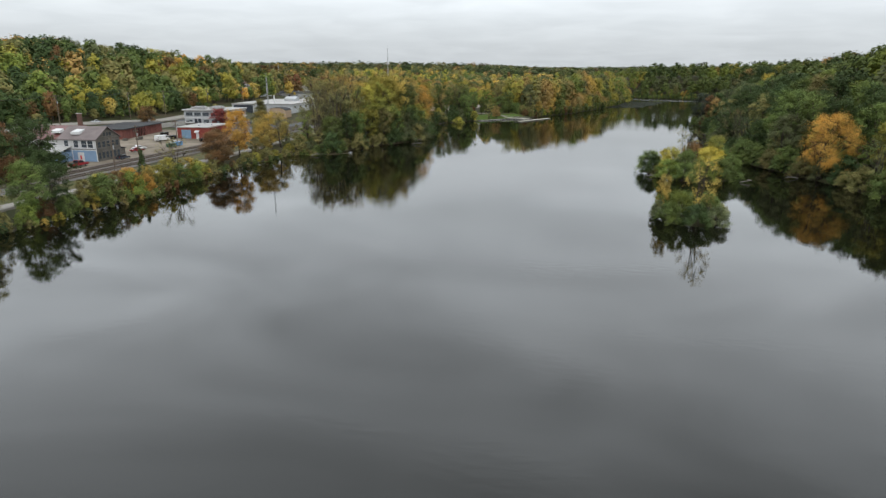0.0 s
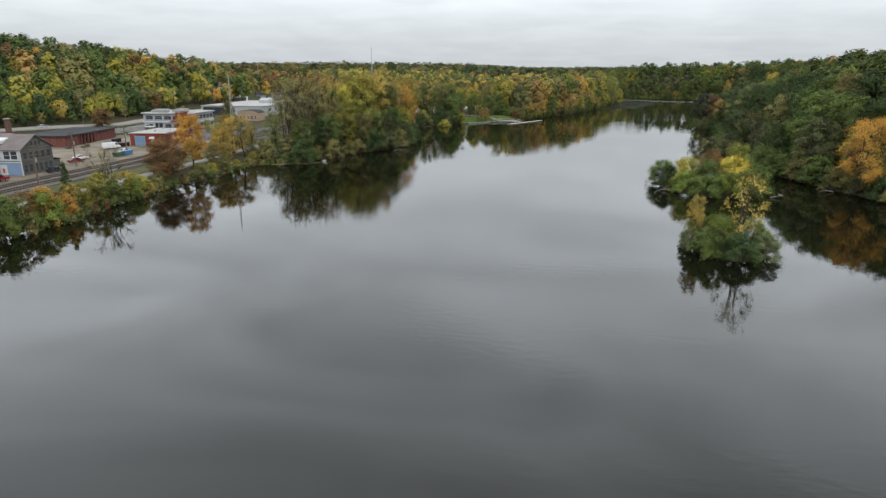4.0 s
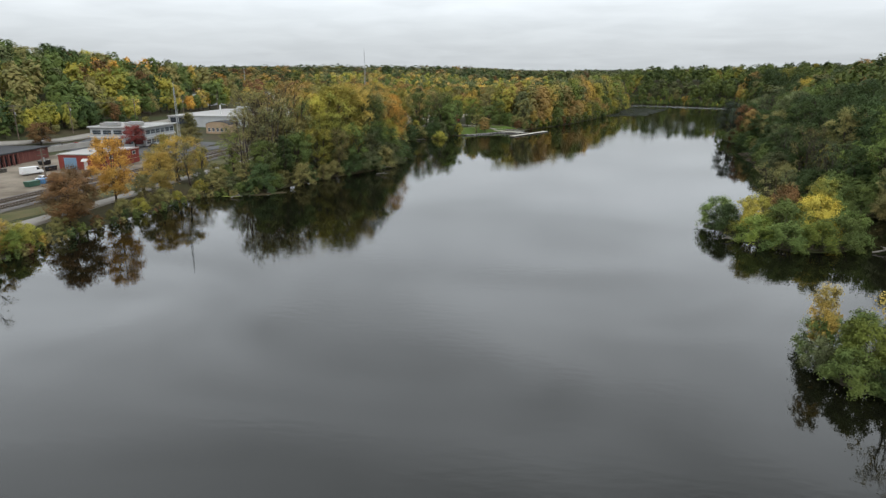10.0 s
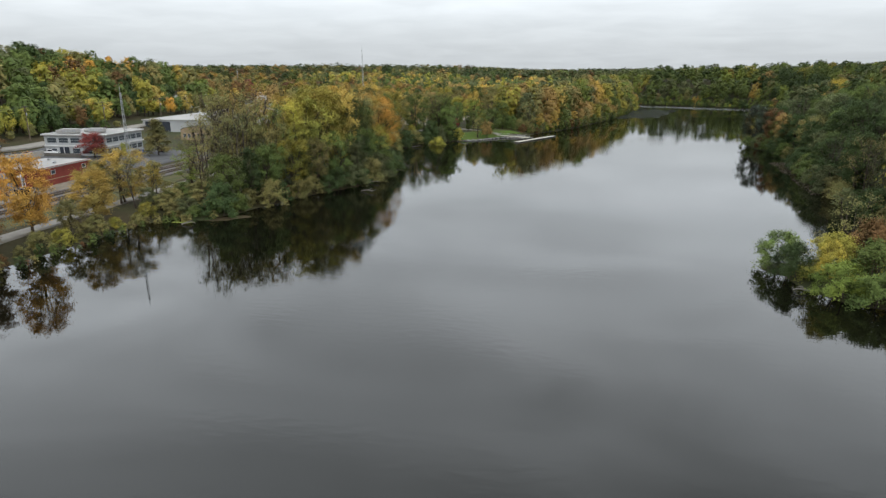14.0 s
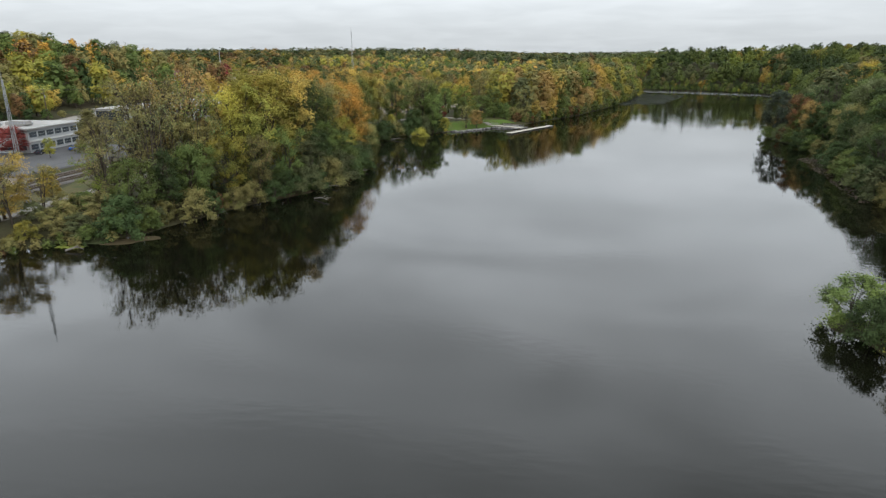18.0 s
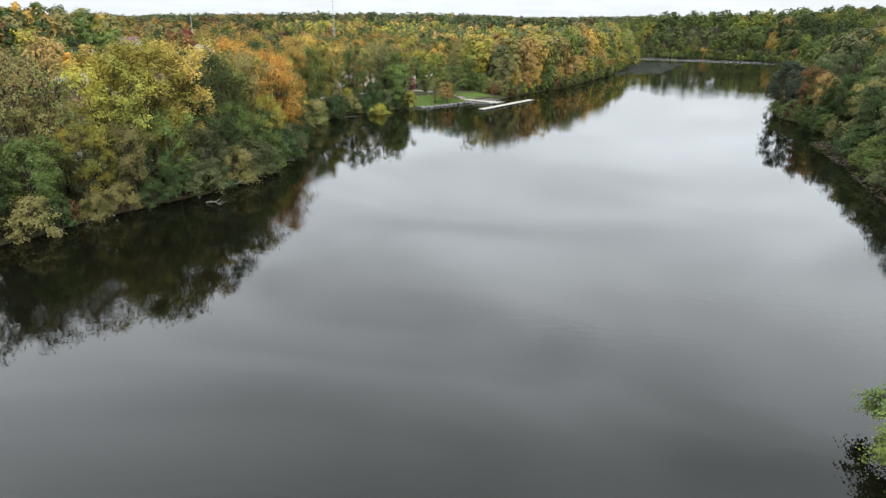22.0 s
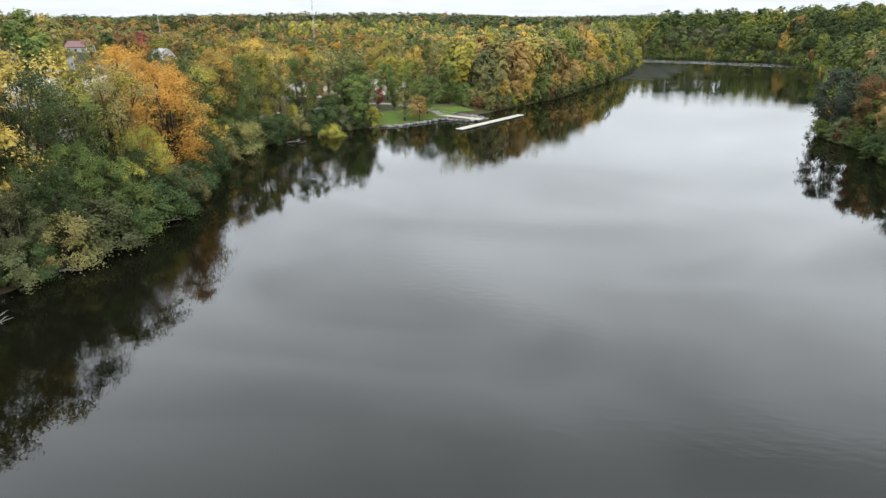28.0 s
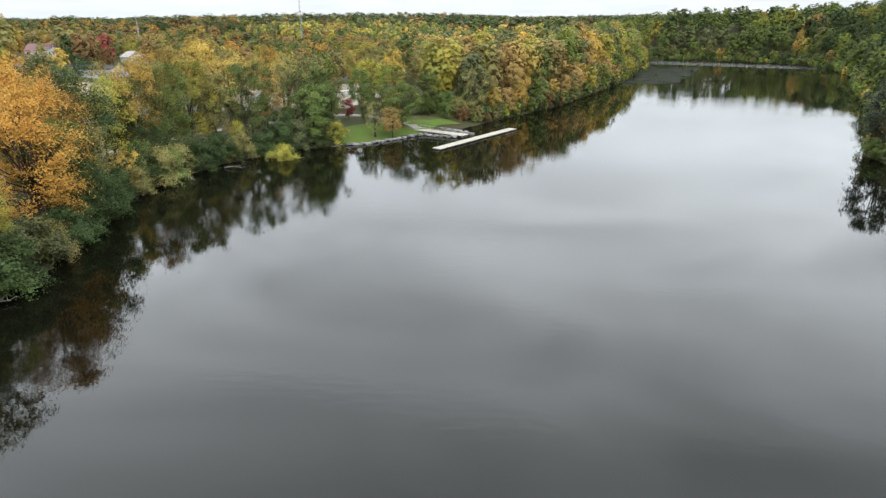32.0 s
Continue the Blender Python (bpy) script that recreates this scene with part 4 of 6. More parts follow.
# the timber retaining wall and fence behind the yard
wall_t = thing("retaining_wall", pose(-160.5, 211, ground_at(-160, 216) - 0.3, 0, 0, 86), "grey concrete-block retaining wall at the yard's edge", "wall")
for i in range(22):
    part("block", boxed(i * 1.0, i * 1.0 + 0.97, 0, 0.5, 0, 2.1 - 0.02 * (i % 3), 0.04), CONCRETE, wall_t)
wall_b = thing("retaining_wall", pose(-148, 235, ground_at(-150, 226) - 0.2, 0, 0, 185), "low grey board fence above the yard", "wall")
for i in range(24):
    part("board", boxed(i * 0.95, i * 0.95 + 0.9, 0, 0.12, 0, 1.5), GREY_WOOD, wall_b)


ruin = thing("broken_wall", pose(-163, 199, ground_at(-163, 205) - 0.1, 0, 0, 88), "broken tan block wall among weeds", "wall")
for i in range(14):
    part("block", boxed(i * 1.2, i * 1.2 + 1.15, 0, 0.6, 0, 1.0 + 1.1 * abs(math.sin(i * 1.7)), 0.05), TAN, ruin)
sheet("weed_patch", -172, -152, 172, 214, WEEDS, "rough weeds behind the long shed", "weeds", 0.09)


# ---- masts, poles, wires, fence ----
def lattice_mast(x, y, height, width, mat, label, cells):
    root = thing("radio_mast", pose(x, y, ground_at(x, y)), label, "mast")
    legs = [(width * math.cos(a), width * math.sin(a)) for a in (0.4, 0.4 + 2.094, 0.4 + 4.189)]
    taper = 0.25
    for lx, ly in legs:
        part("leg", tube(bmesh.new(), [(lx, ly, 0), (lx * taper, ly * taper, height)], [width * 0.10, width * 0.07], 5), mat, root)
    br = bmesh.new()
    for i in range(cells):
        z0, z1 = height * i / cells, height * (i + 1) / cells
        f0, f1 = 1 - (1 - taper) * i / cells, 1 - (1 - taper) * (i + 1) / cells
        for a in range(3):
            p, q = legs[a], legs[(a + 1) % 3]
            tube(br, [(p[0] * f0, p[1] * f0, z0), (q[0] * f1, q[1] * f1, z1)], [width * 0.05, width * 0.05], 4)
            tube(br, [(p[0] * f1, p[1] * f1, z1), (q[0] * f1, q[1] * f1, z1)], [width * 0.045, width * 0.045], 4)
    part("bracing", br, mat, root)
    part("antenna", tube(bmesh.new(), [(0, 0, height - 1), (0, 0, height + height * 0.08)], [width * 0.12, width * 0.05], 5), mat, root)
    return root


mast_a = lattice_mast(-98.0, 194.5, 21.0, 0.6, STEEL, "grey steel lattice mast beside the tracks", 16)
mast_b = lattice_mast(-218, 683, 45, 1.3, STEEL, "tall pale lattice radio mast rising over the woods", 24)
part("dish_ring", boxed(-1.9, 1.9, -1.9, 1.9, 28.0, 30.0, 0.3), WHITE_PAINT, mast_b, "white antenna drum")
mast_c = lattice_mast(-323, 624, 27, 0.9, STEEL, "thin grey radio mast over the wooded hill", 16)


def utility_pole(x, y, height=11.0, turn=10):
    root = thing("utility_pole", pose(x, y, ground_at(x, y), 0, 0, turn), "brown timber utility pole with crossarms", "utility pole", "line of utility poles")
    part("pole", tube(bmesh.new(), [(0, 0, -0.3), (0, 0, height)], [0.17, 0.11], 8), POLE_WOOD, root)
    for z in (height - 0.6, height - 1.7):
        arm = part("crossarm", boxed(-1.3, 1.3, -0.07, 0.07, z, z + 0.13), POLE_WOOD, root)
        for x_ in (-1.15, -0.45, 0.45, 1.15):
            part("insulator", tube(bmesh.new(), [(x_, 0, z + 0.13), (x_, 0, z + 0.34)], [0.06, 0.04], 6), GLASS, arm)
    part("transformer", tube(bmesh.new(), [(0.32, 0, height - 3.2), (0.32, 0, height - 2.3)], [0.24, 0.24], 8), STEEL, root)
    return root


POLES = [(x, y, 16.8 - ground_at(x, y)) for x, y in ((-177, 150), (-180, 190), (-181, 227), (-183, 252), (-186, 290), (-189, 328), (-194, 366))]
for x, y, h in POLES:
    utility_pole(x, y, h, 95)
line = thing("power_line", Matrix.Identity(4), "black overhead wires slung between the poles", "power line")
for off in (-1.15, -0.45, 0.45, 1.15):
    bm = bmesh.new()
    for (ax, ay, ah), (bx, by, bh) in zip(POLES, POLES[1:]):
        za, zb = ground_at(ax, ay) + ah - 0.25, ground_at(bx, by) + bh - 0.25
        pts = [(ax + (bx - ax) * f + off, ay + (by - ay) * f, za + (zb - za) * f - 4 * 0.9 * f * (1 - f)) for f in np.linspace(0, 1, 9)]
        tube(bm, pts, [0.016] * 9, 4)
    part("wire", bm, WIRE, line)
for x, y, h in ((-116, 152, 8.5), (-121, 176, 8.0), (-103, 128, 8.0)):
    lone = utility_pole(x, y, h, 95)

fence = thing("chain_link_fence", Matrix.Identity(4), "thin grey wire fence between tracks and footpath", "fence")
for i in range(58):
    y = 96 + i * 2.0
    x = float(np.interp(y, [p[1] for p in RAIL_LINE], [p[0] for p in RAIL_LINE])) + 6.2
    z = ground_at(x, y)
    part("post", tube(bmesh.new(), [(x, y, z - 0.2), (x, y, z + 1.5)], [0.03, 0.03], 5), FENCE_STEEL, fence)
for dz in (0.25, 0.55, 0.85, 1.15, 1.45):
    pts = []
    for i in range(58):
        y = 96 + i * 2.0
        x = float(np.interp(y, [p[1] for p in RAIL_LINE], [p[0] for p in RAIL_LINE])) + 6.2
        pts.append((x, y, ground_at(x, y) + dz))
    part("wire", tube(bmesh.new(), pts, [0.009] * 58, 3), FENCE_STEEL, fence)


# ---- vehicles ----
def car(x, y, turn, paint, label, kind="car", lift=0.07):
    L, W = {"car": (4.6, 1.8), "pickup": (5.8, 2.0), "van": (5.9, 2.05)}[kind]
    root = thing({"van": "van", "pickup": "pickup_truck"}.get(kind, "car"), pose(x, y, ground_at(x, y) + lift, 0, 0, turn) @ Matrix.Scale(0.86, 4), label, {"van": "van", "pickup": "pickup truck"}.get(kind, "car"))
    p = PAINTS[paint]
    h = W / 2
    if kind == "car":
        low = [(-2.3, 0.35), (2.3, 0.35), (2.3, 0.70), (1.2, 0.90), (-1.6, 0.95), (-2.3, 0.88)]
        cab = [(-1.75, 0.93), (1.15, 0.90), (0.45, 1.42), (-1.0, 1.45)]
    elif kind == "pickup":
        low = [(-2.9, 0.5), (2.9, 0.5), (2.9, 1.02), (1.5, 1.15), (-2.9, 1.12)]
        cab = [(-0.9, 1.12), (1.45, 1.13), (0.85, 1.85), (-0.75, 1.88)]
    else:
        low = [(-2.95, 0.4), (2.95, 0.4), (2.95, 0.95), (2.3, 1.25), (-2.95, 1.2)]
        cab = [(-2.95, 1.2), (2.3, 1.22), (1.55, 2.25), (-2.9, 2.3)]
    b = prism(low, -h, h)
    bmesh.ops.bevel(b, geom=b.edges[:], offset=0.07, segments=2, affect="EDGES")
    part("body", b, p, root)
    c = prism(cab, -h + 0.12, h - 0.12)
    bmesh.ops.bevel(c, geom=c.edges[:], offset=0.06, segments=1, affect="EDGES")
    cabin = part("cabin", c, p, root)
    (x0, z0), (x1, z1), (x2, z2), (x3, z3) = cab
    for s in (-1, 1):
        y_in, y_out = s * (h - 0.13), s * (h - 0.105)
        if kind == "van":
            pts = [(1.0, z0 + 0.1), (x1 - 0.25, z1 + 0.1), (x2 - 0.05, z2 - 0.18), (1.0, z2 - 0.18)]
        else:
            pts = [(x0 + 0.3, z0 + 0.06), (x1 - 0.2, z1 + 0.06), (x2 - 0.02, z2 - 0.1), (x3 + 0.08, z3 - 0.1)]
        part("side_window", prism(pts, min(y_in, y_out), max(y_in, y_out)), CAR_GLASS, cabin)
    d = Vector((x2 - x1, 0, z2 - z1))
    n = Vector((d.z, 0, -d.x)).normalized() * 0.02
    for a, bb, nn in (((x1, z1), (x2, z2), n), ((x0, z0), (x3, z3), Vector((-0.025, 0, 0.01)))):
        if kind == "van" and a[0] < 0:
            continue
        bm = bmesh.new()
        q = [Vector((a[0] + (bb[0] - a[0]) * f, s * (h - 0.24), a[1] + (bb[1] - a[1]) * f)) for f, s in ((0.12, -1), (0.12, 1), (0.88, 1), (0.88, -1))]
        lo = [bm.verts.new(v - nn) for v in q]
        hi = [bm.verts.new(v + nn) for v in q]
        bm.faces.new(hi), bm.faces.new(list(reversed(lo)))
        for i in range(4):
            bm.faces.new((lo[i], lo[(i + 1) % 4], hi[(i + 1) % 4], hi[i]))
        bmesh.ops.recalc_face_normals(bm, faces=bm.faces)
        part("windscreen" if a[0] > 0 else "rear_window", bm, CAR_GLASS, cabin)
    if kind == "pickup":
        # a flat black slab on the closed body marks the cargo bed
        part("cargo_bed", boxed(-2.75, -1.05, -h + 0.15, h - 0.15, 0.9, 1.16), PAINTS["black"], root, "flat black panel in place of the cargo bed")
    for wx_ in (-L * 0.31, L * 0.31):
        for s in (-1, 1):
            w = part("wheel", tube(bmesh.new(), [(wx_, s * (h - 0.2), 0.33), (wx_, s * (h + 0.02), 0.33)], [0.33, 0.33], 14), TYRE, root)
            part("rim", tube(bmesh.new(), [(wx_, s * (h + 0.0), 0.33), (wx_, s * (h + 0.03), 0.33)], [0.19, 0.19], 10), STEEL, w)
    for s in (-0.62, 0.62):
        part("headlight", boxed(L / 2 - 0.06, L / 2 + 0.02, s - 0.16, s + 0.16, 0.62, 0.76), GLASS, root)
        part("tail_light", boxed(-L / 2 - 0.02, -L / 2 + 0.06, s - 0.14, s + 0.14, 0.72, 0.86), PAINTS["red"], root)
    return root


car(-114.0, 143.5, 92, "dark", "dark blue-grey car parked at the grey house")
car(-114.5, 129.0, 92, "red", "red pickup truck parked by the blue wall", "pickup")
car(-121.5, 158.0, 75, "red", "dark red car parked in the yard")
car(-124.5, 162.5, 70, "white", "white car parked in the gravel yard")
car(-132.5, 183.5, 78, "white", "white panel van parked before the long shed", "van")
car(-123.0, 177.6, 85, "white", "white car parked near the brick garage")
car(-161.0, 237.5, 12, "white", "white pickup truck parked by the office", "pickup")
car(-164.0, 233.0, 15, "red", "red car parked behind the board fence")
car(-141.5, 241.5, 100, "dark", "dark car parked by the office corner")
car(-139.0, 250.0, 100, "blue", "blue car parked beside the office")
car(-136.0, 256.0, 100, "black", "black car parked beside the office")
car(-182.0, 209.0, 92, "silver", "silver car standing on the hill road")
car(-180.0, 236.0, 92, "dark", "dark car standing on the hill road")
car(-128.0, 288.0, 97, "white", "white car parked beside the service road")
car(-131.0, 312.0, 97, "silver", "silver car parked beside the service road")
car(-127.0, 336.0, 97, "white", "white van parked beside the service road", "van")
for i, (cx, cy, c) in enumerate(((-150, 398, "white"), (-146, 402, "white"), (-148, 410, "silver"), (-152, 416, "white"), (-104, 410, "dark"), (-90, 416, "silver"))):
    car(cx, cy, 20 + 35 * i, c, f"{c} car parked in the yard behind the trees")


def skip(x, y, turn, mat, label):
    root = thing("dumpster", pose(x, y, ground_at(x, y) + 0.06, 0, 0, turn) @ Matrix.Scale(0.78, 4), label, "dumpster")
    bm = prism([(-1.7, 0.15), (1.7, 0.15), (2.0, 1.5), (-2.0, 1.5)], -0.9, 0.9)
    part("bin", bm, mat, root)
    part("rim", boxed(-2.06, 2.06, -0.97, 0.97, 1.5, 1.6), mat, root)
    for i in range(5):
        part("rib", boxed(-1.4 + i * 0.65, -1.3 + i * 0.65, -0.96, 0.96, 0.2, 1.5), mat, root)


def pallet_stack(x, y, turn, count):
    root = thing("pallet_stack", pose(x, y, ground_at(x, y) + 0.06, 0, 0, turn), "stack of weathered wooden pallets in the yard", "pallets", "pallet stacks")
    for k_ in range(count):
        z = k_ * 0.16
        for i in range(3):
            part("bearer", boxed(-0.6, 0.6, -0.5 + i * 0.45, -0.4 + i * 0.45, z, z + 0.10), GREY_WOOD, root)
        for i in range(6):
            part("slat", boxed(-0.6 + i * 0.21, -0.45 + i * 0.21, -0.5, 0.5, z + 0.10, z + 0.13), GREY_WOOD, root)


for x, y, a, n_ in ((-141.0, 183.5, 10, 6), (-140.6, 181.6, 20, 4), (-142.6, 178.0, 5, 5), (-111.8, 199.0, 5, 6), (-111.5, 202.0, 30, 4), (-112.4, 205.0, 10, 5)):
    pallet_stack(x, y, a, n_)
skip(-119.4, 170.6, 90, GREEN_STEEL, "dark green steel dumpster in the yard")
skip(-133.0, 189.5, 80, PAINTS["black"], "black steel dumpster beside the white van")
skip(-119.9, 174.6, 90, BLUE_STEEL, "bright blue steel dumpster beside the green one")
skip(-141.5, 196.5, 95, PAINTS["black"], "black steel dumpster beside the long shed")
skip(-119.0, 187.0, 92, PAINTS["black"], "black steel container before the brick garage")


# ---- landing: floating dock, gangway, stones ----
dock = thing("floating_dock", pose(-28.3, 333.8, 0, 0, 0, 65.2), "long pale floating dock with wooden decking", "dock")
for i in range(12):
    sec = part("deck_section", boxed(i * 2.8 + 0.02, i * 2.8 + 2.78, -1.25, 1.25, 0.28, 0.38, 0.02), DOCK, dock)
    part("float", boxed(i * 2.8 + 0.2, i * 2.8 + 2.6, -0.95, 0.95, -0.15, 0.28), DOCK_FLOAT, sec)
for x, y in ((16.4, 1.1), (2.0, 1.1), (31.0, 1.1)):
    part("mooring_post", tube(bmesh.new(), [(x, y, -1.5), (x, y, 1.5)], [0.09, 0.09], 8), DOCK_FLOAT, dock, "dark mooring post")
ramp = thing("gangway", pose(-24.6, 351.2, 0, 0, 0, 160), "wide pale timber gangway to the dock", "gangway")
for i in range(7):
    sec = part("deck_section", boxed(i * 2.2 + 0.02, i * 2.2 + 2.18, -1.6, 1.6, 0.45 + 0.05 * i, 0.58 + 0.05 * i), DOCK, ramp)
    part("bearer", boxed(i * 2.2 + 0.3, i * 2.2 + 0.6, -1.5, 1.5, -0.8, 0.45 + 0.05 * i), DOCK_FLOAT, sec)
for s in (-1.55, 1.55):
    rail = part("handrail", tube(bmesh.new(), [(0.2, s, 1.35), (15.2, s, 1.75)], [0.035, 0.035], 5), STEEL, ramp)
    for i in range(6):
        part("baluster", tube(bmesh.new(), [(0.3 + i * 2.9, s, 0.5), (0.3 + i * 2.9, s, 1.38 + 0.075 * i)], [0.03, 0.03], 5), STEEL, rail)
rng = random.Random(5)
stone_meshes = []
for i in range(6):
    bm = bmesh.new()
    bmesh.ops.create_cube(bm, size=1.0)
    bmesh.ops.bevel(bm, geom=bm.edges[:], offset=0.16, segments=1, affect="EDGES")
    for v in bm.verts:
        v.co += Vector((rng.uniform(-1, 1), rng.uniform(-1, 1), rng.uniform(-1, 1))) * 0.07
    me = bpy.data.meshes.new("stone")
    bm.to_mesh(me)
    bm.free()
    me.materials.append(STONE)
    stone_meshes.append(me)


def stone_row(name, pts, n, label, size=(2.0, 0.95, 0.5)):
    root = thing(name, Matrix.Identity(4), label, "stone edge")
    pts = np.array(pts, float)
    seg = np.r_[0, np.cumsum(np.linalg.norm(np.diff(pts, axis=0), axis=1))]
    for i in range(n):
        f = seg[-1] * (i + 0.5) / n
        x, y = np.interp(f, seg, pts[:, 0]), np.interp(f, seg, pts[:, 1])
        j = min(int(np.searchsorted(seg, f)), len(pts) - 1)
        a = math.atan2(*(pts[j] - pts[max(j - 1, 0)])[::-1])
        ob = new("stone", stone_meshes[i % 6])
        ob.parent = root
        s = rng.uniform(0.75, 1.15)
        ob.matrix_basis = Matrix.LocRotScale((x + rng.uniform(-0.3, 0.3), y + rng.uniform(-0.3, 0.3), rng.uniform(0.15, 0.4)), Euler((rng.uniform(-0.08, 0.08), rng.uniform(-0.08, 0.08), a + rng.uniform(-0.5, 0.5))), (size[0] * s * 0.62, size[1] * s, size[2]))


stone_row("stone_edge", [(-50.5, 336), (-46, 338), (-42, 343.5), (-37.5, 350.5), (-35, 352.5)], 26, "row of pale flat stones along the landing's bank")
stone_row("stone_edge", [(-38, 362.5), (-33, 360.5), (-28, 358), (-23.5, 355.5)], 18, "row of grey stones beside the gangway")
stone_row("stone_edge", [(-34.5, 351.5), (-31, 350.5), (-27, 349.5)], 7, "dark stones under the gangway's edge", (2.6, 1.0, 0.4))

rack = thing("boat_rack", pose(-81.6, 415, ground_at(-81.6, 415) + 0.1, 0, 0, 60), "steel rack with white rowing boats", "boat rack")
for x in (-5, 0, 5):
    for y in (-1.5, 1.5):
        part("post", boxed(x - 0.06, x + 0.06, y - 0.06, y + 0.06, 0, 2.0), STEEL, rack)
    for z in (0.8, 1.7):
        part("bar", boxed(x - 0.05, x + 0.05, -1.6, 1.6, z, z + 0.1), STEEL, rack)
for k_, (y, z) in enumerate(((-1.0, 1.0), (0, 1.0), (1.0, 1.0), (-0.6, 1.9), (0.6, 1.9))):
    boat = thing("rowing_boat", pose(-81.6, 415, ground_at(-81.6, 415) + 0.1 + z - 0.1, 0, 0, 60) @ Matrix.Translation((0, y, 0)), "slim white rowing boat stored on the rack", "boat", "boats on the rack")
    hull = tube(bmesh.new(), [(-7, 0, 0.16), (-4, 0, 0.12), (0, 0, 0.1), (4, 0, 0.12), (7, 0, 0.16)], [0.03, 0.22, 0.28, 0.22, 0.03], 8)
    part("hull", hull, WHITE_PAINT, boat, "", True)


# ---- single trees and shrubs along the water ----
rng = random.Random(21)


def shore_x(y, side="left"):
    line = LEFT_SHORE if side == "left" else RIGHT_SHORE
    pts = sorted((p[1], p[0]) for p in line if p[1] < 735)
    return float(np.interp(y, [p[0] for p in pts], [p[1] for p in pts]))


# the narrow strip between footpath and water
strip = [("yellow_green", 4.5), ("green", 6.0), ("olive", 4.0), ("light_green", 5.0), ("russet", 4.5), ("green", 5.0)]
for i in range(26):
    y = 24 + i * 4.0
    c, h = strip[i % 6]
    plant(rng.choice(["shrub_a", "shrub_b"]), shore_x(y) - rng.uniform(0.0, 3.4), y, h * rng.uniform(0.65, 1.0), c, "on the river bank", "bank shrubs", rng=rng)
for y, c, h, p, off in ((60, "green", 9.0, "broad_b", 2.0), (68, "yellow_green", 10.5, "broad_b", 2.5), (76, "yellow_green", 10.5, "fine_b", 1.0), (80, "olive", 7.5, "broad_a", 3.0), (86, "green", 10.0, "fine_a", 1.5), (91, "dark_green", 9.0, "fine_b", 1.5),
                        (96, "olive", 5.5, "broad_a", 1.0), (101, "yellow_green", 5.5, "fine_a", 1.5), (105, "russet", 5.8, "broad_b", 1.0), (109, "orange", 5.5, "fine_a", 2.0), (112, "orange", 3.8, "shrub_a", 0.5), (115, "gold", 5.0, "young", 2.0),
                        (123, "yellow_green", 5.8, "broad_a", 1.5), (127, "twiggy", 10.0, "twiggy", 2.5), (130, "gold", 5.2, "broad_b", 1.5), (133, "yellow_green", 4.0, "shrub_a", 0.5)):
    plant(p, shore_x(y) - off - rng.uniform(0.0, 1.0), y, h, "olive" if c == "twiggy" else c, "on the narrow bank", "bank trees", rng=rng)
plant("cone", -88.5, 120.0, 6.5, "dark_green", "beside the footpath", wide=0.55, rng=rng)
for x, y, h, c in ((-112, 116, 12.5, "dark_green"), (-119, 112, 12, "russet"), (-114, 107, 11.5, "dark_green"), (-122, 122, 12, "dark_green"), (-127, 108, 13.5, "olive"), (-113, 97, 12.5, "green"), (-123, 96, 13.5, "dark_green"), (-116, 84, 13.5, "green")):
    plant(rng.choice(["broad_a", "broad_b"]), x, y, h, c, "beside the old house", rng=rng)
plant("fine_a", -86.0, 145.0, 9.4, "russet", "beside the footpath", wide=1.5, rng=rng)
plant("fine_b", -88.5, 150.0, 9.0, "russet", "beside the footpath", wide=1.3, rng=rng)
plant("fine_a", -88.6, 159.5, 13.0, "orange", "above the water", wide=0.95, rng=rng)
plant("young", -86.0, 164.5, 6.0, "olive", "above the water", rng=rng)
plant("fine_a", -87.3, 171.3, 9.6, "gold", "beside the footpath", wide=1.25, rng=rng)
plant("fine_b", -91.0, 183.5, 10.8, "gold", "beside the footpath", wide=1.3, rng=rng)
plant("young", -94.0, 181.0, 8.6, "olive", "beside the footpath", rng=rng)
plant("young", -92.0, 194.0, 6.8, "yellow", "beside the footpath", wide=0.85, rng=rng)
plant("thin", -89.0, 189.5, 8.0, "olive", "beside the footpath", rng=rng)
plant("airy", -85.5, 197.5, 10.5, "light_green", "above the river bank", rng=rng)
plant("thin", -87.5, 181.0, 10.0, "olive", "above the river bank", rng=rng)
plant("airy", -80.0, 205.0, 20.5, "olive", "above the river bank", rng=rng)
plant("airy", -86.0, 213.0, 20.5, "olive", "above the river bank", rng=rng)
plant("twiggy", -76.0, 200.0, 17.0, "grey_green", "above the river bank", rng=rng)
for x, y, h in ((-84.0, 209.0, 21.0), (-90.0, 217.0, 20.5), (-93.0, 226.0, 19.5), (-80.0, 194.0, 16.0), (-77.0, 207.0, 19.0)):
    plant("twiggy", x, y, h, "olive", "above the river bank", rng=rng)
plant("thin", -89.5, 203.0, 12.0, "olive", "above the river bank", rng=rng)
plant("cone", -132.5, 249.0, 11.0, "olive", "beside the office", wide=1.3, rng=rng)
plant("fine_a", -144.5, 236.2, 7.4, "red", "before the office", wide=1.7, rng=rng)
plant("young", -134.5, 237.0, 5.0, "yellow_green", "beside the parking lot", rng=rng)
plant("fine_a", -174.5, 229.0, 7.5, "russet", "beside the hill road", wide=1.7, rng=rng)
for i in range(16):
    y = 123 + i * 3.8
    plant(rng.choice(["shrub_a", "shrub_b"]), shore_x(y) - rng.uniform(0.8, 3.0), y, rng.uniform(1.3, 2.9), rng.choice(["olive", "yellow_green", "green", "olive", "russet"]), "at the water's edge", "edge shrubs", wide=1.2, rng=rng)
plant("shrub_a", -83.0, 131.0, 3.6, "light_green", "at the water's edge", rng=rng)
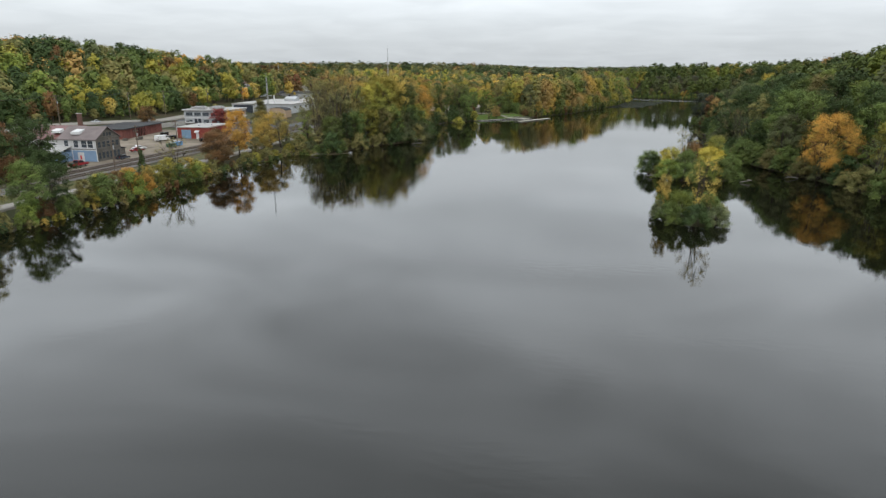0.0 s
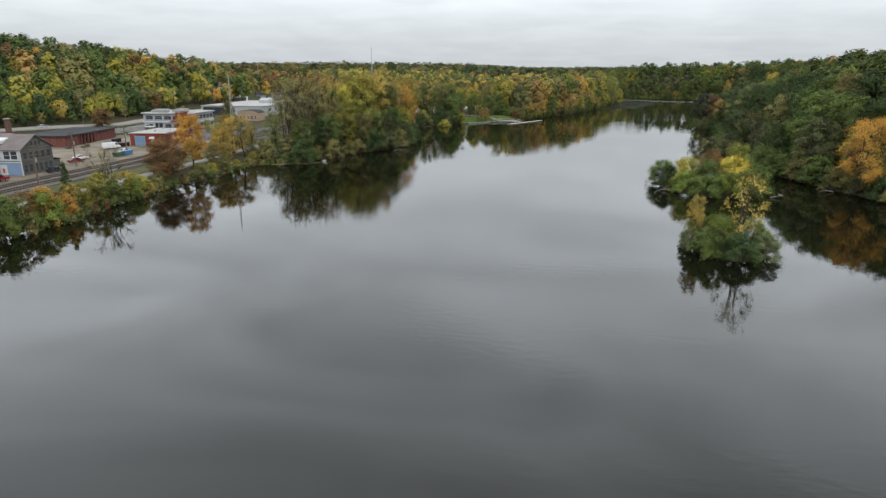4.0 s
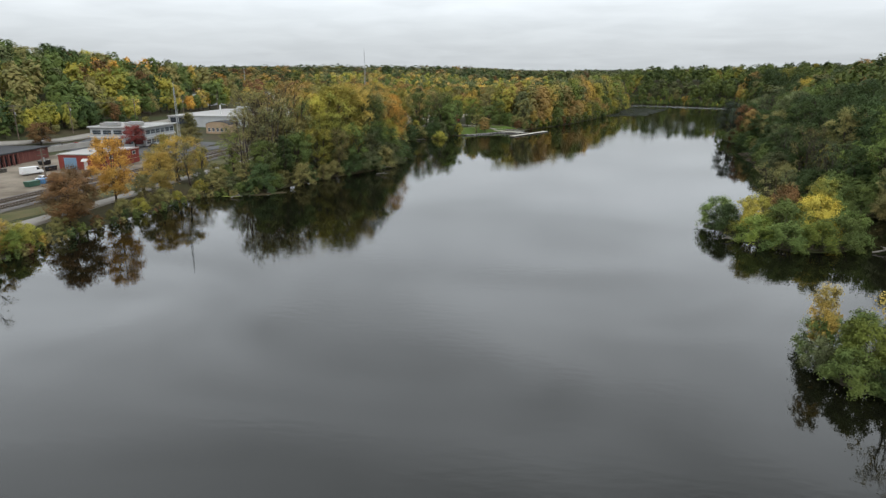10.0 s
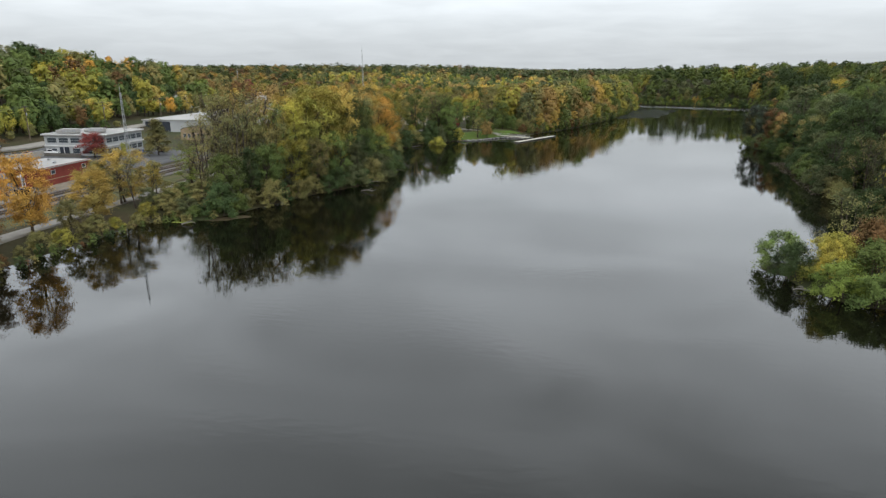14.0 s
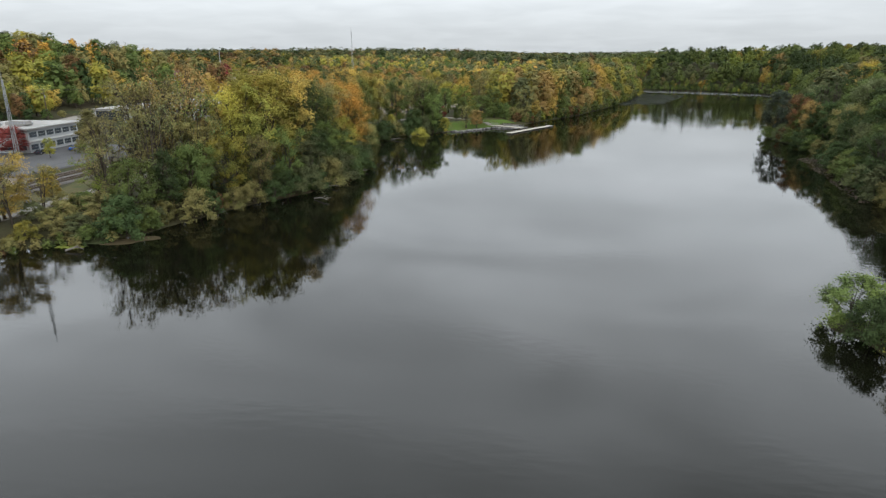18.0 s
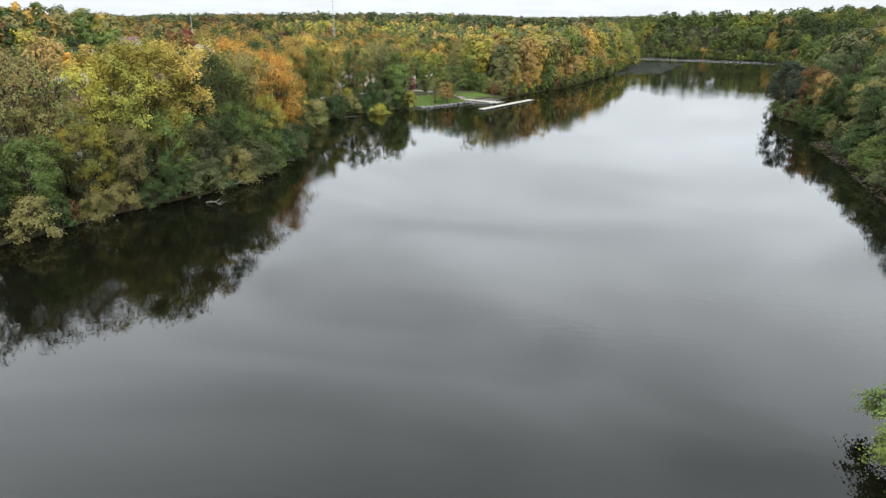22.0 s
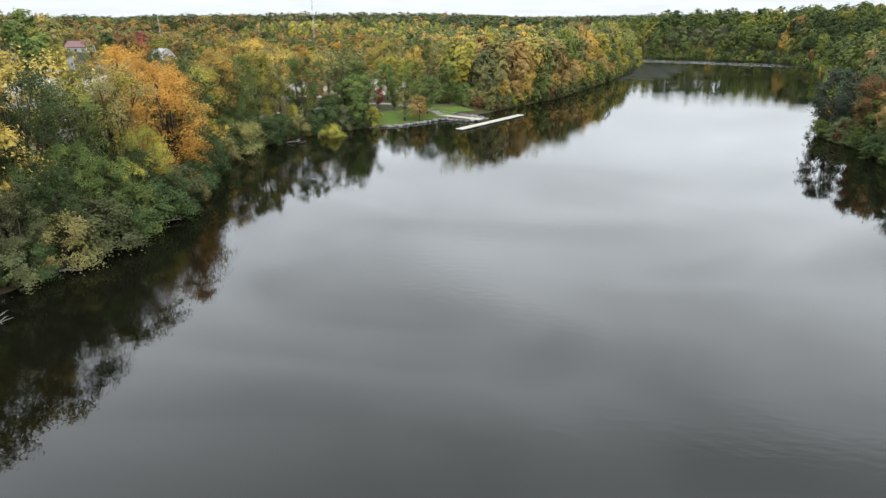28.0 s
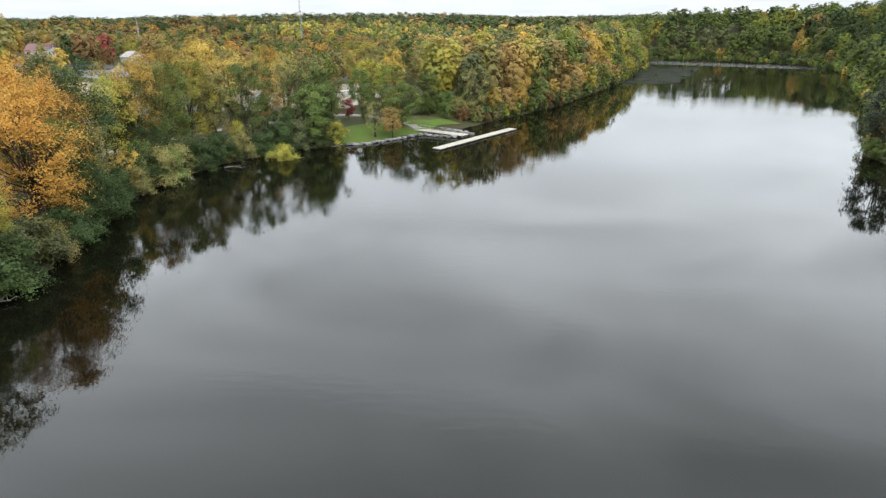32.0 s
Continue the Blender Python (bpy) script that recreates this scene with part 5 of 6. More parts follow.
plant("shrub_b", -84.5, 135.5, 3.2, "yellow_green", "at the water's edge", rng=rng)
for i in range(10):
    plant("shrub_b", -84.0 + rng.uniform(-4, 3), 184 + i * 1.9, rng.uniform(2.0, 3.6), rng.choice(["grey_green", "olive", "green"]), "on the wooded bank", "edge shrubs", wide=1.2, rng=rng)

# the wooded left bank
BANK = [(183, ["olive", "grey_green", "green", "olive"]), (205, ["yellow_green", "olive", "green", "gold", "yellow_green", "dark_green"]), (232, ["gold", "yellow_green", "green", "peach", "olive", "dark_green"]),
        (250, ["olive", "yellow_green", "olive", "gold"]), (268, ["green", "dark_green", "olive"]), (285, ["green", "olive", "gold", "yellow_green"]), (310, ["olive", "gold", "yellow_green", "green"]), (345, ["green"])]
BEHIND = ["yellow_green", "olive", "gold", "orange", "peach", "olive", "gold", "orange"]


def bank_colour(y, row):
    pal = [c for a, c in BANK if a <= y][-1]
    c = BEHIND[int(y * 0.29 + 3 * row) % 8] if row > 1 else pal[(int(y * 0.37) + 2 * row) % len(pal)]
    if row == 0 and rng.random() < 0.5:
        return rng.choice(["green", "dark_green", "grey_green", "dark_green"])
    if row == 0 and (c == "orange" or c == "gold" and rng.random() < 0.3):
        c = rng.choice(["green", "dark_green", "yellow_green"])
    return c


y = 186.0
while y < 334:
    plant("fine_shrub" if y > 205 else rng.choice(["shrub_a", "shrub_b"]), shore_x(y) - rng.uniform(0.2, 2.2), y, rng.uniform(3.5, 6.5), rng.choice(["dark_green", "green", "dark_green", "dark_green", "olive", "grey_green"]), "overhanging the river's edge", "edge shrubs", wide=rng.uniform(0.9, 1.2), rng=rng)
    y += rng.uniform(3.2, 4.6)
for row, (off, gap, lo, hi) in enumerate(((3.6, 6.0, 7.5, 12.0), (10, 6.8, 16, 20.5), (20, 8.0, 18, 22), (30, 9.5, 16, 20.5))):
    y = 187.0 + row * 2
    while y < (332 if row < 2 else 345):
        x = shore_x(y) - off + rng.uniform(-1.8, 1.8)
        thin_out = (y < (190, 206, 214, 224)[row]) or (row > 1 and y > 232 and rng.random() < (0.68 if y > 262 else 0.5))
        thin_out |= row < 2 and 256 < y < 271
        if x > -108 and not thin_out:
            pats = ["broad_a", "broad_b", "broad_c", "tall_a", "airy", "twiggy"] + (["airy", "twiggy"] if y < 215 or row > 1 else [])
            if row > 1 and y > 232:
                pats = ["airy", "twiggy", "airy", "tall_a"]
            if row < 2 and y > 212:
                pats = ["fine_a", "fine_b", "fine_big", "fine_airy"]
            plant(rng.choice(pats), x, y, rng.uniform(lo, hi) + (1.5 if y < 238 else 0.0 if y < 285 else -2.0), bank_colour(y, row), "in the wooded river bank", "bank trees", wide=rng.uniform(0.85, 1.05), rng=rng)
        y += gap * rng.uniform(0.75, 1.25)
for x, y, h, c in ((-70.5, 204.0, 11.0, "green"), (-68.0, 210.5, 12.0, "yellow_green"), (-66.0, 215.5, 10.0, "dark_green"), (-73.5, 209.0, 14.0, "olive"), (-60.0, 232.0, 10.0, "dark_green"), (-58.5, 241.0, 10.0, "green"), (-60.5, 248.5, 9.0, "dark_green")):
    plant("fine_b", x, y, h, c, "in the wooded river bank", "bank trees", rng=rng)
plant("fine_airy", -67.0, 249.0, 19.0, "yellow_green", "in the wooded river bank", rng=rng)
plant("fine_big", -65.0, 263.0, 19.0, "orange", "in the wooded river bank", wide=1.25, rng=rng)
plant("fine_b", -67.5, 271.0, 14.0, "green", "in the wooded river bank", rng=rng)
plant("fine_big", -85.6, 282.0, 21.0, "orange", "in the wooded river bank", rng=rng)
plant("fine_big", -73.5, 273.5, 19.0, "orange", "in the wooded river bank", rng=rng)
plant("fine_airy", -100.0, 360.0, 21.0, "gold", "in the wooded river bank", wide=1.15, rng=rng)
plant("fine_airy", -92.0, 330.0, 20.0, "gold", "in the wooded river bank", wide=1.1, rng=rng)
plant("cone", -80.0, 301.0, 13.0, "dark_green", "in the wooded river bank", wide=0.9, rng=rng)
plant("fine_shrub", -58.0, 318.5, 5.5, "yellow_green", "overhanging the river's edge", rng=rng)
plant("broad_b", -57.5, 333.5, 13.5, "green", "beside the lawn", wide=1.15, rng=rng)
plant("broad_a", -61.0, 346.0, 14.5, "green", "beside the lawn", rng=rng)
plant("broad_c", -66.0, 354.0, 16.0, "olive", "beside the lawn", rng=rng)
plant("shrub_a", -53.5, 337.5, 4.5, "yellow_green", "beside the lawn", rng=rng)
for x, y, h, c in ((-80.5, 182.5, 2.6, "olive"), (-78.0, 184.0, 3.2, "grey_green"), (-75.5, 183.0, 2.2, "green"), (-73.0, 186.5, 3.6, "green"), (-77.5, 188.0, 4.5, "olive"), (-82.5, 186.5, 3.5, "olive"), (-72.5, 183.8, 1.4, "olive")):
    plant("shrub_b", x, y, h, c, "on the small point", "edge shrubs", wide=1.3, rng=rng)
plant("airy", -62.0, 340.0, 17.0, "green", "beside the lawn", rng=rng)
plant("airy", -66.0, 346.0, 18.0, "olive", "beside the lawn", rng=rng)
for x, y, h, c in ((-37, 378, 5, "dark_green"), (-33, 379, 4.5, "green"), (-28, 376, 4.5, "olive"), (-38, 382, 6, "green"), (-65, 338, 6, "green"), (-63.5, 343, 5, "olive"), (-64, 350, 6, "dark_green"), (-34, 371, 4, "green"), (-31, 374, 5, "olive"), (-29, 372, 3.5, "russet"), (-35, 377, 6, "green"), (-41, 375, 5, "green"), (-26, 381, 5.5, "olive"), (-24.5, 377, 4, "green"), (-31, 384, 6, "light_green"), (-22, 386, 5.5, "green"), (-47, 374, 4.5, "green")):
    plant("shrub_a", x, y, h, c, "behind the landing", rng=rng)
for x, y, h, c in ((-110, 119, 5, "dark_green"), (-109, 113, 6, "dark_green"), (-109, 106, 5.5, "russet"), (-111, 100, 6, "green"), (-110, 93, 6, "dark_green"), (-117, 119, 6, "dark_green"), (-121, 116, 6, "russet")):
    plant("shrub_a", x, y, h, c, "beside the old house", rng=rng)
# lawn trees
plant("airy", -46.4, 344.5, 9.0, "olive", "on the lawn by the landing", wide=0.9, rng=rng)
plant("young", -42.3, 346.3, 7.2, "peach", "on the lawn by the landing", wide=1.35, rng=rng)
plant("fine_a", -59.4, 362.0, 5.5, "red", "beside the footpath", rng=rng)
plant("fine_a", -41.8, 354.5, 11.0, "green", "on the lawn by the landing", wide=1.3, rng=rng)
plant("broad_b", -52.0, 353.5, 9.0, "green", "on the lawn by the landing", wide=0.7, rng=rng)
plant("fine_airy", -57.5, 343.0, 13.0, "green", "beside the lawn", rng=rng)
plant("fine_a", -63.5, 360.5, 11.0, "olive", "beside the lawn", rng=rng)
plant("fine_b", -51.0, 365.5, 9.5, "green", "beside the lawn", rng=rng)
plant("fine_a", -46.5, 361.5, 8.0, "yellow_green", "beside the lawn", rng=rng)
plant("fine_shrub", -56.0, 339.5, 4.0, "dark_green", "beside the lawn", rng=rng)
plant("broad_b", -38.5, 371.0, 12.0, "green", "behind the landing", rng=rng)
plant("airy", -27.0, 379.0, 13.0, "olive", "behind the landing", rng=rng)
plant("fine_b", -80.0, 436.0, 18.5, "yellow_green", "in the boat yard", wide=1.1, rng=rng)
for x, y, h, c, p in ((-72, 352, 15, "olive", "airy"), (-78, 362, 16, "gold", "airy"), (-70, 374, 10, "green", "broad_b"), (-62, 380, 12, "green", "broad_a"), (-54, 384, 13, "light_green", "broad_b"), (-47, 381, 12, "olive", "airy"),
                      (-41, 390, 15, "green", "broad_a"), (-64, 394, 14, "yellow_green", "broad_c"), (-57, 400, 17, "gold", "tall_a"), (-47, 404, 17, "olive", "broad_c"), (-84, 396, 13, "gold", "airy"), (-98, 366, 16, "orange", "airy"),
                      (-108, 380, 16, "gold", "airy"), (-95, 352, 17, "gold", "airy"), (-84, 344, 18, "gold", "airy"), (-36, 400, 18, "gold", "broad_a"), (-28, 395, 16, "yellow_green", "broad_b"), (-70, 414, 17, "olive", "tall_a"),
                      (-60, 422, 19, "green", "tall_a"), (-50, 425, 19, "olive", "broad_b"), (-38, 417, 20, "olive", "broad_c"), (-106, 398, 15, "gold", "airy"), (-118, 352, 16, "gold", "airy"), (-120, 372, 17, "olive", "airy"),
                      (-128, 388, 15, "gold", "broad_b"), (-136, 405, 16, "orange", "airy"), (-125, 412, 16, "olive", "broad_c"), (-112, 420, 17, "gold", "broad_a")):
    plant(p, x, y, h, c, "around the landing", rng=rng)
for x, y, h in ((39.5, 598, 3.5), (42, 611, 3), (43.5, 622, 3.5), (46, 640, 4)):
    plant("shrub_a", x, y, h, "yellow_green", "at the tip of the far bank", wide=1.3, rng=rng)

# the small islands
for x, y, h, c, p, w in ((24.0, 113.0, 3.4, "green", "fine_shrub", 1.0), (28.0, 111.5, 3.6, "dark_green", "fine_shrub", 1.05), (32.0, 113.5, 3.2, "grey_green", "fine_shrub", 1.1), (25.5, 115.0, 4.8, "light_green", "fine_shrub", 0.85),
                      (30.5, 117.5, 4.4, "green", "fine_shrub", 0.95), (24.0, 119.0, 4.2, "green", "fine_shrub", 0.85), (28.0, 120.5, 4.0, "green", "shrub_a", 1.0), (32.5, 118.5, 3.2, "olive", "shrub_b", 1.0),
                      (22.6, 116.0, 3.2, "grey_green", "shrub_b", 0.8)):
    plant(p, x - 1.0, y, h, c, "on the small island", "island shrubs", wide=w, rng=rng)
plant("thin", 28.0, 115.5, 10.8, "gold", "on the small island", wide=0.9, rng=rng)
plant("young", 22.5, 118.5, 7.2, "gold", "on the small island", wide=0.65, rng=rng)
for x, y, h, c, p, w in ((25.0, 173.5, 4.8, "green", "fine_shrub", 1.15), (25.0, 169.0, 4.8, "dark_green", "fine_shrub", 0.9), (28.0, 161.5, 4.6, "light_green", "fine_shrub", 1.0), (31.5, 158.5, 4.4, "green", "fine_shrub", 1.1),
                      (36.0, 158.8, 4.6, "light_green", "fine_shrub", 1.0), (40.0, 161.0, 5.0, "green", "fine_shrub", 1.1), (43.0, 165.5, 5.0, "green", "fine_shrub", 1.0), (33.0, 164.5, 6.2, "green", "fine_shrub", 1.0),
                      (38.0, 166.0, 6.8, "yellow", "fine_shrub", 0.9), (29.0, 167.0, 6.4, "yellow_green", "fine_shrub", 0.8), (35.0, 171.0, 7.4, "russet", "fine_shrub", 0.7), (40.5, 171.0, 7.2, "green", "fine_shrub", 0.9)):
    plant(p, x, y, h, c, "on the larger island", "island shrubs", wide=w, rng=rng)
plant("young", 40.0, 169.0, 9.2, "yellow_green", "on the larger island", wide=0.9, rng=rng)
plant("young", 27.5, 164.5, 6.2, "yellow", "on the larger island", wide=0.8, rng=rng)
plant("thin", 33.5, 176.0, 11.0, "olive", "on the larger island", rng=rng)

# the right bank
y = 96.0
while y < 345:
    plant(rng.choice(["shrub_a", "shrub_b"]), shore_x(y, "right") + rng.uniform(0.0, 2.5), y, rng.uniform(3.5, 6.5), rng.choice(["green", "dark_green", "grey_green", "olive"]), "overhanging the river's edge", "edge shrubs", wide=1.1, rng=rng)
    y += rng.uniform(4.5, 6.5)
R_PAL = ["dark_green", "green", "dark_green", "green", "dark_green", "olive", "dark_green", "grey_green"]
for row, (off, gap, lo, hi) in enumerate(((5.0, 6.5, 10, 14), (13, 8.0, 13, 17), (23, 9.5, 14, 17))):
    y = 100.0 + row * 2
    while y < 345:
        x = shore_x(y, "right") + off + rng.uniform(-2, 2)
        if not (row == 0 and (158 < y < 182 or y > 335)):
            plant(rng.choice(["broad_a", "broad_b", "broad_c", "twiggy"]), x, y, rng.uniform(lo, hi), rng.choice(R_PAL), "on the steep wooded bank", "steep bank trees", rng=rng)
        y += gap * rng.uniform(0.8, 1.25)
plant("broad_b", 73.0, 156.5, 12.5, "yellow_green", "on the steep wooded bank", rng=rng)
plant("fine_big", 65.2, 168.5, 15.5, "orange", "on the steep wooded bank", wide=1.1, rng=rng)
plant("broad_a", 66.0, 177.0, 8.0, "russet", "on the steep wooded bank", rng=rng)
plant("shrub_a", 69.0, 171.5, 4.5, "yellow_green", "at the water's edge", rng=rng)
plant("broad_a", 64.5, 341.0, 15.0, "dark_plum", "at the water's edge", wide=1.05, rng=rng)
plant("broad_b", 66.5, 327.0, 14.5, "russet", "on the steep wooded bank", rng=rng)
plant("broad_b", 67.5, 319.0, 13.0, "peach", "on the steep wooded bank", rng=rng)
plant("fine_a", 100.0, 366.0, 17.0, "yellow", "on the steep wooded bank", rng=rng)


# ---- the woods beyond, joined ----
def woods(name, seed, pts, heights, colours, quads_each, leaf_size, label, spread=1.0, spray=0.075):
    """Many trees in one mesh: each with a trunk and a clumped crown."""
    g = np.random.default_rng(seed)
    shapes = []
    for s in range(6):
        lobes, sprays, inner = (24, 8, 22) if quads_each > 1100 else (21, 6, 13) if quads_each > 400 else (15, 5, 6) if quads_each > 120 else (8, 4, 4)
        heads, tips, ways, sizes, girths = crown_sprays(g, 0.94, 0.22, 0.33, lobes, sprays, ("round", "dome", "round", "round", "vase", "dome")[s], 0.0, spray)
        fine = leaf_cloud(g, tips.reshape(-1, 3), ways.reshape(-1, 3), sizes.ravel(), max(2, round(quads_each / (lobes * sprays))), leaf_size, (0, 0, 0.45), 0.44, 0.85, 0.14)[0]
        # the closed leaf masses within each lobe
        n_ = lobes * inner
        d = g.normal(size=(n_, 3)) + (0, 0, 0.25)
        d /= np.linalg.norm(d, axis=1, keepdims=True)
        r = np.repeat(girths, inner)[:, None]
        p = np.repeat(heads, inner, 0) + d * r * g.uniform(0.72, 1.08, (n_, 1)) * (1, 1, 0.85)
        away = p - (0, 0, 0.40)
        away /= np.linalg.norm(away, axis=1, keepdims=True)
        turn = d * 0.45 + away * 0.75 + g.normal(size=(n_, 3)) * 0.14
        turn /= np.linalg.norm(turn, axis=1, keepdims=True)
        u = np.cross(turn, g.normal(size=(n_, 3)))
        u /= np.linalg.norm(u, axis=1, keepdims=True)
        v = np.cross(turn, u)
        sz = r * g.uniform(1.0, 1.9, (n_, 1)) / math.sqrt(inner * 0.55)
        mass = np.stack([p - u * sz * 0.6, p - v * sz * 0.5, p + u * sz * 0.6, p + v * sz * 0.5], 1).reshape(-1, 3)
        shapes.append(np.concatenate([fine, mass]))
    V, M = [], []
    which = g.integers(0, 6, len(pts))
    for s in range(6):
        sel = np.where(which == s)[0]
        if not len(sel):
            continue
        a = g.uniform(0, 2 * math.pi, len(sel))
        ca, sa = np.cos(a), np.sin(a)
        h = heights[sel]
        w = np.clip(h * g.uniform(0.80, 1.12, len(sel)), 0, 19) * spread
        T = shapes[s]
        x = (T[None, :, 0] * ca[:, None] - T[None, :, 1] * sa[:, None]) * w[:, None] + pts[sel, 0][:, None]
        y_ = (T[None, :, 0] * sa[:, None] + T[None, :, 1] * ca[:, None]) * w[:, None] + pts[sel, 1][:, None]
        z = T[None, :, 2] * h[:, None] + pts[sel, 2][:, None]
        V.append(np.stack([x, y_, z], -1).reshape(-1, 3))
        M.append(np.repeat(colours[sel], len(T) // 4))
    # trunks: four-sided, tapered
    n = len(pts)
    r = heights * 0.018
    ring = np.array([(1, 1), (-1, 1), (-1, -1), (1, -1)], float)
    lo = np.stack([pts[:, None, 0] + ring[None, :, 0] * r[:, None], pts[:, None, 1] + ring[None, :, 1] * r[:, None], np.repeat(pts[:, 2:3] - 0.5, 4, 1)], -1)
    hi = np.stack([pts[:, None, 0] + ring[None, :, 0] * r[:, None] * 0.35, pts[:, None, 1] + ring[None, :, 1] * r[:, None] * 0.35, np.repeat((pts[:, 2] + heights * 0.7)[:, None], 4, 1)], -1)
    tv = np.concatenate([lo, hi], 1).reshape(-1, 3)
    f = np.array([[0, 1, 5, 4], [1, 2, 6, 5], [2, 3, 7, 6], [3, 0, 4, 7]])
    verts = np.concatenate(V)
    q = np.arange(len(verts)).reshape(-1, 4)
    tq = (np.arange(n)[:, None, None] * 8 + f).reshape(-1, 4) + len(verts)
    mats = [LEAVES[c] for c in LEAF_NAMES] + [BARK]
    ob = new(name, mesh_from(name, np.concatenate([verts, tv]), np.concatenate([q, tq]), mats, np.concatenate(M + [np.full(len(tq), len(LEAF_NAMES))])))
    return tagged(ob, label, "woods", kind="stuff")


def jitter_grid(g, x0, x1, y0, y1, gap):
    xs, ys = np.meshgrid(np.arange(x0, x1, gap), np.arange(y0, y1, gap))
    p = np.stack([xs.ravel(), ys.ravel()], 1) + g.uniform(-0.33, 0.33, (xs.size, 2)) * gap
    return p


def in_sight(p, margin=40):
    return (p[:, 0] > 8 - 1.22 * (p[:, 1] + 10) - margin) & (p[:, 0] < 8 + 0.60 * (p[:, 1] + 20) + margin)


def clear_of_works(p):
    """Land with no yards, roads, buildings or single trees on it."""
    x, y = p[:, 0], p[:, 1]
    d = shore_distance(x, y)
    ok = d > 5
    yard = (x > -176) & (x < -80) & (y < 292)
    road = np.abs(x + 182) < 8
    ware_a = (x > -205) & (x < -100) & (y > 288) & (y < 372)
    left_bank = (x < 0) & (d < 26) & (y < 372)
    boat_yard = (x > -116) & (x < -40) & (y > 345) & (y < 468) & (d < 90)
    sheds = ((x > -192) & (x < -140) & (y > 365) & (y < 400)) | ((x > -244) & (x < -210) & (y > 380) & (y < 420)) | ((x > -225) & (x < -188) & (y > 425) & (y < 448)) | ((x > -178) & (x < -148) & (y > 450) & (y < 478)) | (np.hypot(x + 276, y - 482) < 16)
    # open gardens below the two houses on the slope
    for hx, hy in ((-272, 480), (-244, 508)):
        along, aside = (x - hx) * 0.67 - (y - hy) * 0.742, (x - hx) * 0.742 + (y - hy) * 0.67
        sheds |= (along > -9) & (along < 75) & (np.abs(aside) < 10)
    yards = (x > -200) & (x < -104) & (y > 365) & (y < 445)
    far_left = (x < shore_left(y)) & (d < 26) & (y > 372) & (y < 700)
    right_bank = (x > 30) & (d < 27) & (y < 348)
    return ok & ~(yard | road & (y < 372) | ware_a | left_bank | boat_yard | yards | sheds | far_left | right_bank)


def shore_left(y):
    pts = sorted((p[1], p[0]) for p in LEFT_SHORE if p[1] < 735)
    return np.interp(y, [p[0] for p in pts], [p[1] for p in pts]) + 5


def choose(g, names, weights, n):
    idx = np.array([LEAF_NAMES.index(c) for c in names])
    w = np.array(weights, float)
    return idx[g.choice(len(idx), n, p=w / w.sum())]


def grow(name, seed, area, gap, heights, palette, quads_each, leaf_size, label, keep=None, spread=1.0, spray=0.075):
    g = np.random.default_rng(seed)
    p = jitter_grid(g, *area, gap)
    p = p[in_sight(p)]
    p = p[clear_of_works(p)]
    if keep is not None:
        p = p[keep(p)]
    z = land_height(p[:, 0], p[:, 1])
    pts = np.concatenate([p, z[:, None] - 0.3], 1)
    # neighbours share a hue now and then
    drift = np.sin(p[:, 0] / 23.0 + seed) * np.sin(p[:, 1] / 31.0)
    h = g.uniform(*heights, len(p)) * (1 + 0.08 * drift)
    colours = choose(g, list(palette), list(palette.values()), len(p))
    stand = choose(g, list(palette), list(palette.values()), 997)[(np.floor(p[:, 0] / 31).astype(int) * 131 + np.floor(p[:, 1] / 27 + p[:, 0] / 90).astype(int) * 17) % 997]
    colours = np.where(g.uniform(0, 1, len(p)) < 0.5, stand, colours)
    return woods(name, seed, pts, h, colours, quads_each, leaf_size, label, spread, spray)


AUTUMN = {"green": 4.6, "dark_green": 3.6, "olive": 4.6, "yellow_green": 2.0, "gold": 1.3, "peach": 0.5, "orange": 0.6, "russet": 1.3, "grey_green": 2.0, "light_green": 0.8, "red": 0.08}
GREENWOOD = {"green": 5.5, "dark_green": 5.0, "grey_green": 2.0, "light_green": 1.8, "olive": 1.2, "yellow_green": 0.4, "gold": 0.25, "peach": 0.15, "orange": 0.06, "russet": 0.15}
FLOOD = {"gold": 2.6, "olive": 4.6, "peach": 3.0, "orange": 0.7, "yellow_green": 3.0, "green": 2.2, "dark_green": 0.5, "light_green": 0.6, "russet": 0.6, "grey_green": 0.8}
BENDWOOD = {"dark_green": 3.0, "green": 7, "light_green": 4.0, "grey_green": 1.2, "olive": 0.8, "yellow_green": 0.4, "gold": 0.35, "orange": 0.2, "peach": 0.1}
GARDENS = {"green": 3.0, "dark_green": 2.2, "olive": 4.0, "yellow_green": 2.0, "gold": 2.0, "peach": 2.2, "orange": 0.4, "russet": 1.0, "grey_green": 2.0}
# the large grey-green share paints haze into the far ridges' leaf colour
HAZED_FARWOOD = {"dark_green": 4, "green": 2.0, "grey_green": 4, "olive": 1.0, "russet": 0.3, "peach": 0.3}

def rows_of_trees(name, seed, lines, palette, quads_each, leaf_size, label, spread=1.0):
    """Joined trees along given lines of x, y, least and greatest height."""
    g = np.random.default_rng(seed)
    p, h = [], []
    for x, y, lo, hi in lines:
        p.append((x + g.uniform(-1.8, 1.8), y + g.uniform(-2, 2)))
        h.append(g.uniform(lo, hi))
    p = np.array(p)
    pts = np.concatenate([p, land_height(p[:, 0], p[:, 1])[:, None] - 0.3], 1)
    return woods(name, seed, pts, np.array(h), choose(g, list(palette), list(palette.values()), len(p)), quads_each, leaf_size, label, spread, 0.075)


